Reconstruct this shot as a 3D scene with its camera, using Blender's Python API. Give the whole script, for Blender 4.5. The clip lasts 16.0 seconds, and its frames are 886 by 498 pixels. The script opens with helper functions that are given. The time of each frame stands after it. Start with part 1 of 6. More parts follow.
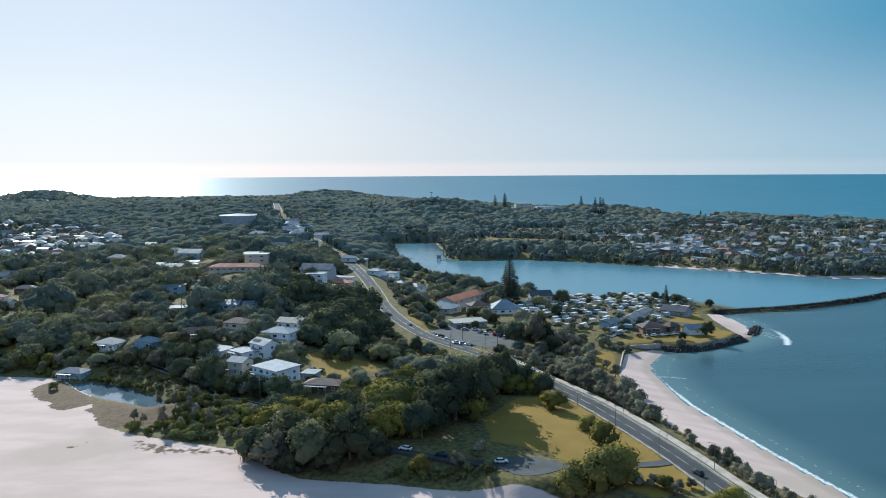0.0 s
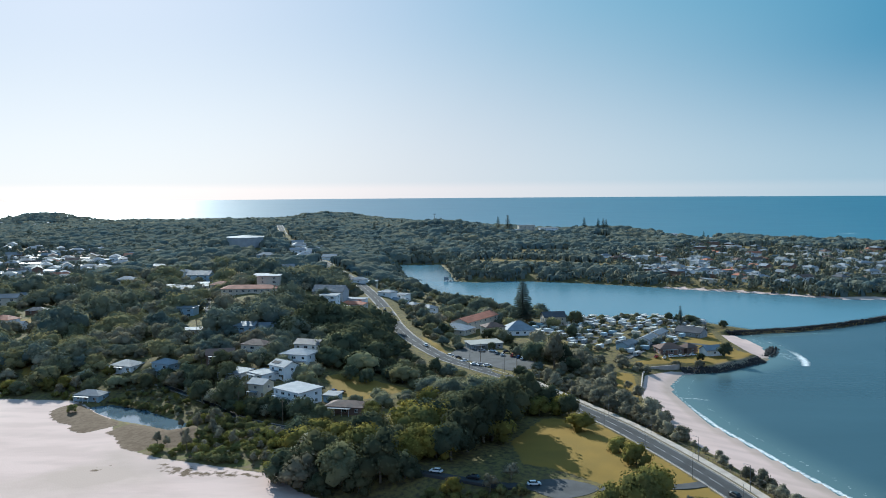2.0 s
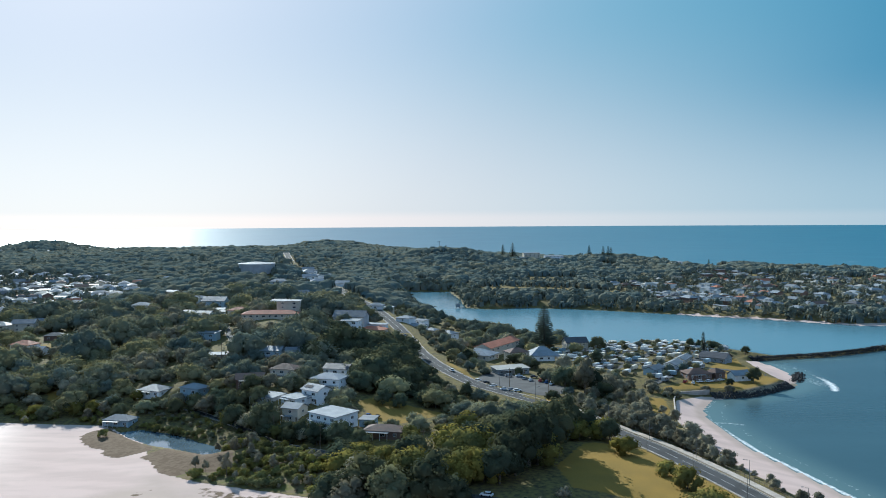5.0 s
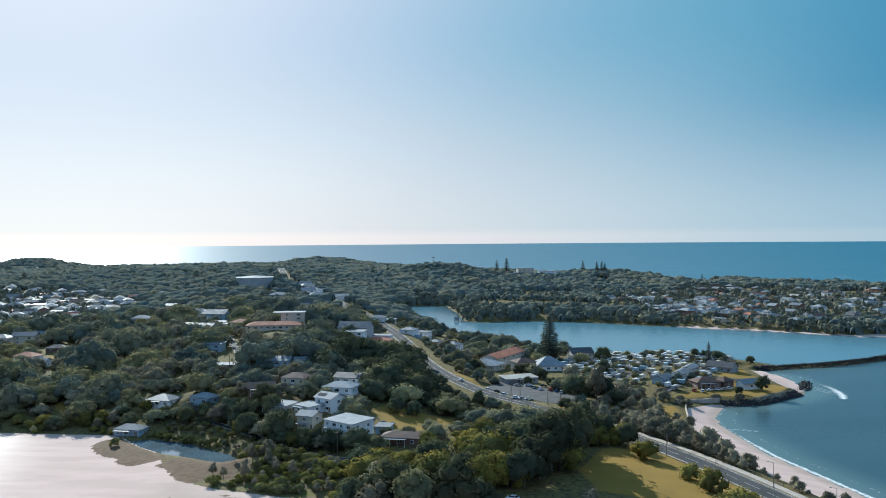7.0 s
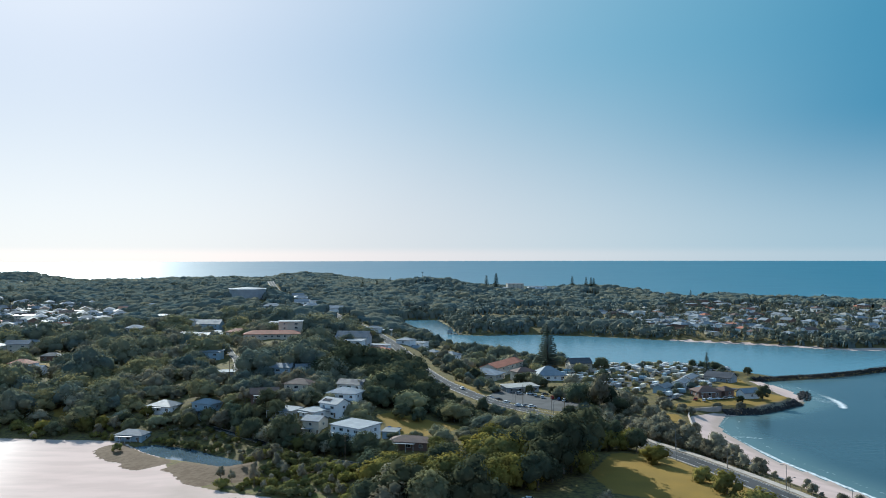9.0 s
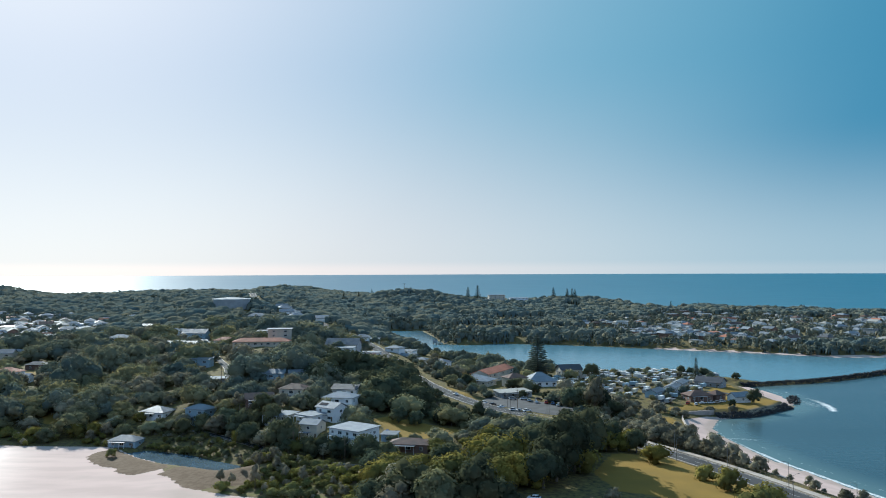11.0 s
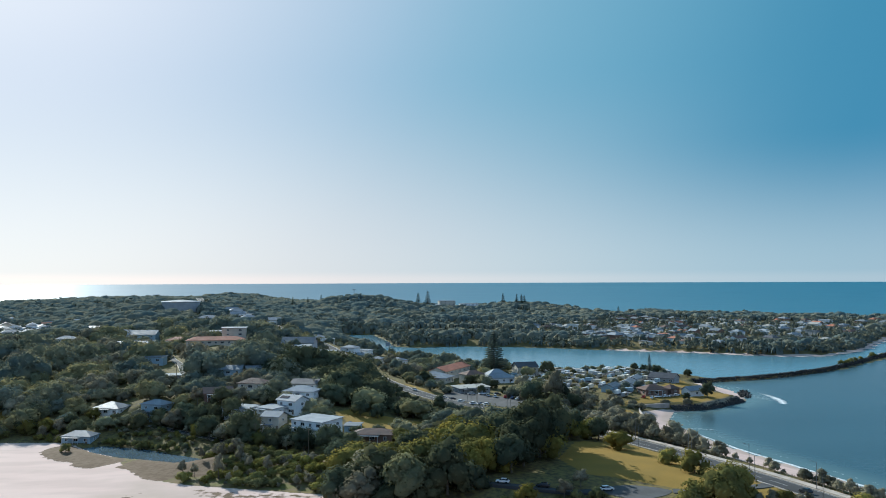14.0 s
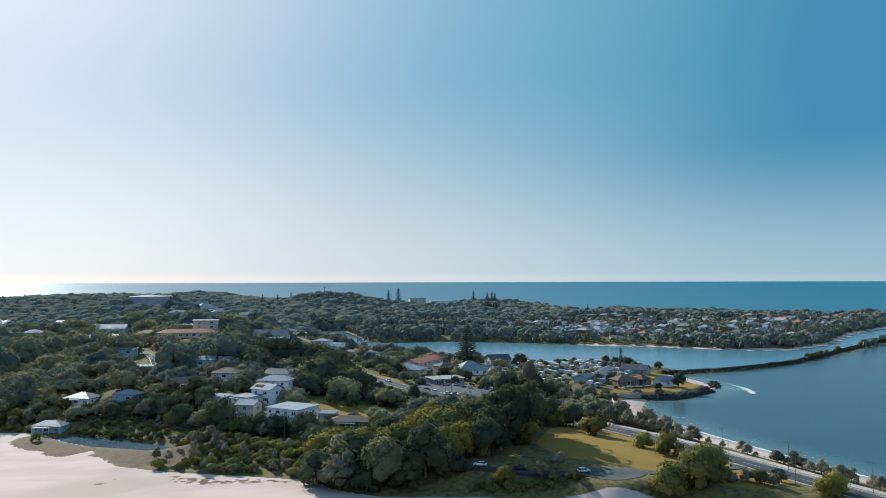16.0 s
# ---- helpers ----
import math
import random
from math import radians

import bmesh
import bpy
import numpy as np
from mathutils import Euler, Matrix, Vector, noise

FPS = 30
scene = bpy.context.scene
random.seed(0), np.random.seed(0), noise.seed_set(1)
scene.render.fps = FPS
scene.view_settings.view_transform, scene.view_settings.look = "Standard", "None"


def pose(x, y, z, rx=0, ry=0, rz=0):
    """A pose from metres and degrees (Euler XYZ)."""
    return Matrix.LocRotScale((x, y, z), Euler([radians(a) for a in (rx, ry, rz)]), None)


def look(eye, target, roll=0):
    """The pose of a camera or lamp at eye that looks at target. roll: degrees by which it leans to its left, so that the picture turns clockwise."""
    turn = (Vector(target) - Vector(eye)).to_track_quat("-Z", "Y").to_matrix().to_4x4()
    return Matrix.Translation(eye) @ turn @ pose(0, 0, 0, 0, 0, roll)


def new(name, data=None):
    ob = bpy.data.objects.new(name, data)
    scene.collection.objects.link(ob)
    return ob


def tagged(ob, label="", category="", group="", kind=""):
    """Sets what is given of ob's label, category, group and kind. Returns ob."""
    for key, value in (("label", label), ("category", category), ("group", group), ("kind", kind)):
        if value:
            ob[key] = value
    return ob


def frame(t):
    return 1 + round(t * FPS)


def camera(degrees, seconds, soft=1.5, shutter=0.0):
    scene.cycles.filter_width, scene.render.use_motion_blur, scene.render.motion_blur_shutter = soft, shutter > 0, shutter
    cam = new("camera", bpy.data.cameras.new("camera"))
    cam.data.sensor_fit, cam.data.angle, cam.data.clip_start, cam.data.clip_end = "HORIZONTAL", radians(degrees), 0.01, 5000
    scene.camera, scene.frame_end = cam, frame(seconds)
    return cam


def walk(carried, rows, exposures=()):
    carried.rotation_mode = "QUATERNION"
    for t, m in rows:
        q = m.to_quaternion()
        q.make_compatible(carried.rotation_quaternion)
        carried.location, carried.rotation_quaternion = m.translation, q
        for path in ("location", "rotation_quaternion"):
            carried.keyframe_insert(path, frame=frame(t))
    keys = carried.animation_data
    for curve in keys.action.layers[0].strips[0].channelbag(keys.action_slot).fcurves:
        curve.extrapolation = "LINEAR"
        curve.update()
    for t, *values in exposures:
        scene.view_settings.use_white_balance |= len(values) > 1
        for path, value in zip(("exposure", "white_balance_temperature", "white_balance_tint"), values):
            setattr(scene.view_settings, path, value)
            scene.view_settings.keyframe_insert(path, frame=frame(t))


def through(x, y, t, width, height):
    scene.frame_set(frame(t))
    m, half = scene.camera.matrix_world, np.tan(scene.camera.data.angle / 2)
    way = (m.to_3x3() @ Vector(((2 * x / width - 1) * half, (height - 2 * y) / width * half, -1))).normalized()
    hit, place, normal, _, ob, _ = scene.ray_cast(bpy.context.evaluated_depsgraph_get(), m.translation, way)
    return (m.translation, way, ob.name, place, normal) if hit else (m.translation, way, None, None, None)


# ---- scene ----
cam = camera(53.28, 16.0, soft=1.0)
PATH = [
    (0, pose(0.00, -0.00, 99.86, 84.741, 0.371, -0.000)),
    (0.5, pose(-2.74, 0.32, 99.79, 85.268, 0.419, -0.058)),
    (1, pose(-5.49, 0.62, 99.68, 85.554, 0.440, -0.100)),
    (1.5, pose(-8.24, 0.90, 99.51, 85.863, 0.446, -0.146)),
    (2, pose(-10.99, 1.16, 99.29, 86.168, 0.432, -0.193)),
    (2.5, pose(-13.80, 1.41, 99.04, 86.493, 0.422, -0.231)),
    (3, pose(-16.70, 1.67, 98.78, 86.807, 0.419, -0.274)),
    (3.5, pose(-19.69, 1.93, 98.44, 87.125, 0.411, -0.326)),
    (4, pose(-22.73, 2.17, 97.97, 87.439, 0.396, -0.376)),
    (4.5, pose(-25.81, 2.40, 97.33, 87.751, 0.377, -0.432)),
    (5, pose(-28.91, 2.61, 96.54, 88.064, 0.374, -0.500)),
    (7.3, pose(-42.72, 3.09, 90.54, 89.399, 0.433, -1.454)),
    (7.5, pose(-43.77, 3.14, 89.97, 89.502, 0.398, -1.537)),
    (8, pose(-46.36, 3.27, 88.52, 89.800, 0.302, -1.775)),
    (8.5, pose(-48.87, 3.40, 87.07, 90.103, 0.207, -2.032)),
    (9, pose(-51.33, 3.53, 85.63, 90.410, 0.108, -2.346)),
    (11.5, pose(-62.46, 4.18, 79.09, 91.534, 0.285, -4.305)),
    (12, pose(-63.81, 4.30, 77.71, 91.721, 0.318, -4.751)),
    (12.5, pose(-65.06, 4.40, 76.34, 91.881, 0.324, -5.180)),
    (13, pose(-66.21, 4.47, 74.95, 91.934, 0.293, -5.596)),
    (13.5, pose(-67.25, 4.48, 73.53, 91.967, 0.252, -6.247)),
    (14, pose(-68.18, 4.44, 72.08, 91.999, 0.222, -7.366)),
    (14.5, pose(-69.02, 4.39, 70.66, 92.010, 0.214, -8.430)),
    (15, pose(-69.79, 4.36, 69.31, 92.026, 0.214, -8.805)),
    (15.5, pose(-70.50, 4.35, 68.05, 92.033, 0.199, -9.077)),
    (16, pose(-71.18, 4.36, 66.86, 92.006, 0.166, -9.372)),
]
walk(cam, PATH, [(0.0, 0.62, 5210, 0), (16.0, 0.6, 5370, 0)])

# ---- world and sun ----
SUN_TURN, SUN_HEIGHT = radians(-23.0), radians(25.0)
world = bpy.data.worlds.new("sky")
world.use_nodes = True
scene.world = world
sky_nodes = world.node_tree
sky = sky_nodes.nodes.new("ShaderNodeTexSky")
sky.sky_type = "NISHITA"
sky.sun_disc = False
sky.sun_elevation, sky.sun_rotation = SUN_HEIGHT, SUN_TURN
sky.altitude, sky.air_density, sky.dust_density, sky.ozone_density = 3500.0, 1.0, 10.0, 2.0
background = sky_nodes.nodes["Background"]
background.inputs["Strength"].default_value = 0.047
sun_way = Vector((math.sin(SUN_TURN) * math.cos(SUN_HEIGHT), math.cos(SUN_TURN) * math.cos(SUN_HEIGHT), math.sin(SUN_HEIGHT)))
# sea haze over the clear sky: whiter towards the sun and the horizon
toward = sky_nodes.nodes.new("ShaderNodeTexCoord")
to_sun = sky_nodes.nodes.new("ShaderNodeVectorMath")
to_sun.operation = "DOT_PRODUCT"
to_sun.inputs[1].default_value = sun_way
sky_nodes.links.new(toward.outputs["Generated"], to_sun.inputs[0])
up = sky_nodes.nodes.new("ShaderNodeSeparateXYZ")
sky_nodes.links.new(toward.outputs["Generated"], up.inputs[0])
HAZE_GAIN = (15.82, 13.60, 11.93)


def sky_ramp(known):
    """Colours by the angle from the sun, smoothly drawn through the known ones."""
    node = sky_nodes.nodes.new("ShaderNodeValToRGB")
    points = node.color_ramp.elements
    fine = np.arange(0.0, 111.0)
    soft = np.exp(-0.5 * (np.arange(-9, 10) / 3.2) ** 2)
    curves = []
    for k in range(3):
        flat = np.interp(fine, [a for a, _ in known], [c[k] for _, c in known])
        curves.append(np.convolve(np.pad(flat, 9, "edge"), soft / soft.sum(), "valid"))
    angles = [90, 80, 72, 66, 62, 58, 55, 52, 49, 46, 43, 40, 37, 34, 31, 28, 25, 22, 19, 16, 13, 10, 6, 0]
    while len(points) < len(angles):
        points.new(0.5)
    for point, angle in zip(points, angles):
        point.position, point.color = math.cos(radians(angle)), (*[float(c[angle]) for c in curves], 1)
    sky_nodes.links.new(to_sun.outputs["Value"], node.inputs[0])
    return node.outputs["Color"]


def sky_mix(kind, factor, a, b):
    node = sky_nodes.nodes.new("ShaderNodeMix")
    node.data_type, node.blend_type = "RGBA", kind
    for key, v in (("Factor", factor), ("A", a), ("B", b)):
        if isinstance(v, (float, tuple)):
            node.inputs[key].default_value = v
        else:
            sky_nodes.links.new(v, node.inputs[key])
    return node.outputs["Result"]


def low(top, most):
    node = sky_nodes.nodes.new("ShaderNodeMapRange")
    node.interpolation_type = "SMOOTHSTEP"
    for key, v in (("From Min", 0.0), ("From Max", top), ("To Min", most), ("To Max", 0.0)):
        node.inputs[key].default_value = v
    sky_nodes.links.new(up.outputs["Z"], node.inputs["Value"])
    return node.outputs["Result"]


high_sky = sky_ramp([(0, (1.0, 1.0, 1.0)), (12, (0.75, 0.80, 0.92)), (19, (0.59, 0.69, 0.83)), (26, (0.41, 0.565, 0.73)), (31, (0.28, 0.49, 0.65)),
                     (38, (0.20, 0.425, 0.59)), (45, (0.14, 0.36, 0.53)), (50, (0.085, 0.285, 0.46)), (57, (0.07, 0.265, 0.44)), (66, (0.11, 0.29, 0.51)),
                     (90, (0.30, 0.47, 0.77)), (110, (0.30, 0.47, 0.77))])
low_sky = sky_ramp([(0, (1.0, 1.0, 1.0)), (20, (0.98, 0.98, 0.97)), (25, (0.92, 0.915, 0.915)), (30, (0.75, 0.755, 0.79)), (42, (0.57, 0.66, 0.73)),
                    (50, (0.445, 0.58, 0.68)), (56, (0.38, 0.535, 0.65)), (75, (0.36, 0.49, 0.61)), (90, (0.40, 0.50, 0.62)), (110, (0.40, 0.50, 0.62))])
sunward = sky_nodes.nodes.new("ShaderNodeMapRange")
sunward.interpolation_type = "SMOOTHSTEP"
sunward.inputs["From Min"].default_value, sunward.inputs["From Max"].default_value = 0.55, 0.88
sky_nodes.links.new(to_sun.outputs["Value"], sunward.inputs["Value"])
haze = sky_mix("MIX", sunward.outputs["Result"], sky_mix("MIX", low(0.16, 1.0), high_sky, low_sky), sky_mix("MIX", low(0.24, 1.0), high_sky, low_sky))
haze = sky_mix("MULTIPLY", low(0.011, 1.0), haze, (1.18, 1.08, 1.04, 1))
haze = sky_mix("MULTIPLY", 1.0, haze, (*HAZE_GAIN, 1))
sky_nodes.links.new(sky_mix("MIX", 0.94, sky.outputs["Color"], haze), background.inputs["Color"])
sun = new("sun", bpy.data.lights.new("sun", "SUN"))
sun.data.energy, sun.data.angle, sun.data.color = 5.0, radians(0.6), (1.0, 0.885, 0.74)
sun.matrix_world = look(sun_way * 500, (0, 0, 0))

# ---- the lie of the land (heights in metres over the sea) ----
RIVER = [(142, -500), (145, 150), (123, 255), (118, 276), (113, 300), (109, 323), (106, 341), (102.5, 362), (101, 388), (100.5, 420), (105, 442),
         (117, 465), (139, 472), (160, 488), (176, 501), (183, 518), (188, 545), (188, 570), (186, 590), (241, 605), (291, 630),
         (340, 664), (430, 746), (546, 851), (760, 1036), (1000, 1240), (1500, 1300), (4900, 1200), (4900, -500)]
LAGOON = [(-72, 1181), (-11, 1176), (0, 1055), (4, 960), (27, 944), (71, 958), (130, 935), (183, 901), (212, 879), (245, 857),
          (285, 830), (318, 803), (345, 780), (390, 775), (460, 831), (583, 977), (724, 1101), (1000, 1340), (1500, 1420),
          (1500, 1310), (1000, 1252), (756, 1048), (541, 862), (424, 757), (333, 675), (286, 641), (240, 618), (207, 612),
          (195, 630), (176, 662), (148, 670), (113, 666), (92, 667), (60, 698), (31, 738), (-13, 799), (-36, 863), (-50, 949),
          (-55, 1038), (-71, 1163)]
SEA = [(-4900, 4300), (-2500, 3700), (-979, 3098), (-805, 2980), (-450, 2980), (-180, 2750), (30, 2350), (250, 2030), (430, 1810), (480, 1750),
       (540, 1690), (610, 1610), (670, 1520), (740, 1430), (900, 1390), (1000, 1340), (1500, 1300), (4900, 1200), (4900, 4900), (-4900, 4900)]
SANDFLAT = [(-900, 450), (-300, 432), (-215, 418), (-186, 414), (-160, 392), (-143, 352), (-132, 334), (-115, 322), (-69, 302),
            (-58, 284), (-46, 274), (-16, 268), (6, 262), (38, 253), (52, 238), (66, 200), (80, 0), (80, -500), (-900, -500)]
POND = [(-172, 403), (-166, 407), (-147, 397), (-133, 383), (-120, 372), (-124, 366), (-138, 375), (-151, 382), (-164, 394)]
MUD_ISLET = [(-188, 394), (-187, 404), (-180, 409), (-172, 400), (-163, 389), (-150, 376), (-147, 369), (-153, 362), (-160, 358), (-167, 364), (-169, 372), (-174, 374), (-180, 380)]
BEACH = [(81, 404), (94, 452), (112, 470), (125, 470), (110, 440), (108, 400), (112, 356), (122, 316), (138, 278), (150, 235),
         (118, 232), (100, 255), (88, 293), (82, 326), (80, 363)]
COVE = [(173, 576), (169, 548), (170, 522), (175, 506), (190, 520), (194, 560), (187, 592)]
LAWN_PARK = [(14, 318), (30, 352), (44, 352), (52, 344), (62, 311), (70, 279), (76, 249), (60, 243), (48, 256), (42, 272), (30, 286), (16, 292)]
LAWN_HILL = [(-66, 413), (-57, 425), (-40, 413), (-25, 404), (-36, 389), (-46, 382), (-57, 386)]
LAWN_LOT = [(22, 421), (38, 437), (40, 446), (30, 443), (24, 436), (14, 428)]
LAWN_VERGE = [(-4, 460), (0, 458), (-3, 478), (-10, 506), (-21, 536), (-24, 535), (-14, 503), (-7, 478)]
SCRUB = [(-136, 338), (-124, 328), (-70, 305), (-60, 296), (-58, 330), (-76, 344), (-100, 362), (-118, 366), (-130, 352)]
LAWN_WALL = [(77, 384), (81, 407), (88, 451), (80, 454), (74, 430), (71, 400)]
LAWN_SPIT = [(88, 462), (100, 476), (122, 482), (139, 476), (158, 491), (169, 505), (164, 518), (162, 548), (168, 578), (184, 598),
             (150, 560), (120, 500), (96, 482)]
LAWN_TERRACE = [(-101, 391), (-94, 388), (-85, 379), (-88, 375), (-96, 381)]
GLADE_WEST = [(-236, 470), (-228, 467), (-220, 452), (-226, 450)]
GLADE_HILL = [(-294, 566), (-276, 562), (-270, 600), (-288, 608)]
MUD_FLAT = [(-149, 358), (-144, 370), (-134, 369), (-123, 366), (-113, 357), (-107, 344), (-112, 333), (-122, 334), (-129, 330), (-136, 338), (-142, 350)]
CARAVANS = [(50, 545), (44, 600), (84, 650), (150, 652), (180, 620), (160, 560), (128, 515), (100, 490), (70, 500)]
LAWN_NORTH = [(25, 1075), (60, 1068), (120, 1062), (185, 1030), (205, 1060), (180, 1105), (122, 1150), (60, 1155), (28, 1145)]
SURF_GAP = [(392, 1560), (470, 1530), (530, 1640), (500, 1740), (430, 1810), (400, 1700)]
FIELDS = [[(105, 1265), (185, 1265), (180, 1345), (110, 1345)], [(425, 1320), (490, 1320), (480, 1405), (430, 1400)], [(560, 1230), (650, 1210), (650, 1285), (585, 1318)]]
# hills: centre, half widths, height
HILLS = [(-110, 440, 70, 75, 9.0), (-125, 610, 75, 110, 22.0), (-190, 900, 150, 190, 24.0), (-230, 960, 60, 60, 12.0),
         (-330, 1650, 330, 600, 14.0), (-345, 2650, 120, 150, 22.0), (90, 1540, 170, 120, 6.0), (290, 1640, 130, 110, 14.0),
         (-10, 1590, 85, 120, 22.0), (-700, 1100, 260, 400, 14.0), (-1223, 2700, 80, 150, 32.0), (-560, 1900, 400, 400, 16.0),
         (5, 310, 60, 40, 2.5), (-330, 620, 120, 160, 9.0)]


def line_gap(points, gx, gy, closed=True):
    """Distance from each place to a line of points, and whether the place lies inside it."""
    best = np.full(np.shape(gx), 1e9)
    inside = np.zeros(np.shape(gx), bool)
    count = len(points)
    for i in range(count if closed else count - 1):
        (ax, ay), (bx, by) = points[i], points[(i + 1) % count]
        dx, dy = bx - ax, by - ay
        u = np.clip(((gx - ax) * dx + (gy - ay) * dy) / (dx * dx + dy * dy + 1e-9), 0, 1)
        best = np.minimum(best, np.hypot(gx - ax - u * dx, gy - ay - u * dy))
        if closed:
            crosses = (ay > gy) != (by > gy)
            inside ^= crosses & (gx < (bx - ax) * (gy - ay) / (by - ay if by != ay else 1e-9) + ax)
    return best, inside


def signed(points, gx, gy):
    """Distance to the rim of an area: positive inside, negative outside."""
    d, inside = line_gap(points, gx, gy)
    return np.where(inside, d, -d)


def smooth(a, b, v):
    u = np.clip((v - a) / (b - a), 0, 1)
    return u * u * (3 - 2 * u)


ROADS = {
    "road_river": (8.8, [(97, 180, 6), (89, 215, 6), (81, 250, 6), (75, 280, 6), (67, 312, 6), (58, 343, 6), (47, 372, 6), (36, 400, 6), (24, 428, 6.5),
                         (8, 452, 7), (-8, 474, 8), (-20, 502, 9), (-31, 536, 10), (-40, 572, 11.5), (-47, 612, 13), (-60, 664, 18),
                         (-78, 722, 23), (-98, 775, 27), (-125, 850, 31), (-150, 905, 31.5), (-162, 950, 33), (-190, 1080, 33), (-222, 1240, 30), (-245, 1320, 36), (-266, 1405, 45)]),
    "road_shore": (3.6, [(-30, 330, 7), (-50, 337, 5.5), (-70, 348, 4.5), (-92, 364, 4), (-106, 380, 4), (-122, 402, 4), (-150, 430, 5)]),
    "road_hotel": (3.8, [(-104, 505, 22), (-114, 560, 27), (-122, 596, 28), (-134, 638, 29), (-150, 700, 28), (-166, 772, 24.5)]),
    "road_hill": (4.0, [(-148, 515, 19), (-156, 553, 21), (-167, 589, 21.7), (-183, 648, 22.2), (-191, 694, 22.6), (-205, 760, 22)]),
}
CARPARK = [(17, 275), (20, 279), (27, 280), (33, 277), (38, 271), (33, 265), (24, 262), (18, 268)]
PARKING_LOT = [(-4, 486), (-5, 499), (5, 516), (22, 497), (37, 472), (43, 460), (36, 451), (25, 446), (15, 458), (5, 472)]


def natural_height(gx, gy):
    gx, gy = np.asarray(gx, float), np.asarray(gy, float)
    water = np.maximum(np.maximum(signed(RIVER, gx, gy), signed(LAGOON, gx, gy)), signed(SEA, gx, gy))
    land = -water
    hills = sum(h * np.exp(-((gx - x) / a) ** 2 - ((gy - y) / b) ** 2) for x, y, a, b, h in HILLS)
    inland = smooth(2, 28, land)
    z = np.where(land > 0, 0.2 + 3.4 * smooth(0, 22, land) + inland * (hills + 2.2 * smooth(10, 60, land)), np.maximum(-6, -0.16 * water))
    z = np.where((land <= 0), z - 0.1, z)
    flat = signed(SANDFLAT, gx, gy)
    fade = 22 + 34 * smooth(-50, -80, gx)
    inner = 1 - smooth(0, 1, (2 - flat) / fade)
    z = z * (1 - inner) + (0.45 + 0.6 * smooth(18, 0, flat)) * inner
    return z


def height(gx, gy):
    """Height of the ground, cut and filled for roads and car parks."""
    gx, gy = np.asarray(gx, float), np.asarray(gy, float)
    z = natural_height(gx, gy)
    near = 0.7 * smooth(-14, -2, signed(LAWN_PARK, gx, gy))
    z = z * (1 - near) + 7.2 * near
    for width, line in ROADS.values():
        best, level = np.full(gx.shape, 1e9), np.zeros(gx.shape)
        for (ax, ay, az), (bx, by, bz) in zip(line, line[1:]):
            dx, dy = bx - ax, by - ay
            u = np.clip(((gx - ax) * dx + (gy - ay) * dy) / (dx * dx + dy * dy), 0, 1)
            d = np.hypot(gx - ax - u * dx, gy - ay - u * dy)
            level = np.where(d < best, az + u * (bz - az), level)
            best = np.minimum(best, d)
        near = 1 - smooth(width / 2 + 3.5, width / 2 + 16, best)
        z = z * (1 - near) + level * near
    for rim, level in ((CARPARK, 6.0), (PARKING_LOT, 7.0)):
        near = smooth(-14, -2, signed(rim, gx, gy))
        z = z * (1 - near) + level * near
    z = np.maximum(z, 3.6 * smooth(-5, 0, signed(LAWN_SPIT, gx, gy)) - 0.2)
    pond = signed(POND, gx, gy)
    z = np.where(pond > -26, np.minimum(z, 0.3 - 1.0 * smooth(-3, 1, pond) + 0.3 * np.maximum(0, -pond - 3)), z)
    islet = signed(MUD_ISLET, gx, gy)
    return np.where(islet > 0, np.maximum(z, 0.5 + 0.5 * smooth(0, 4, islet)), z)


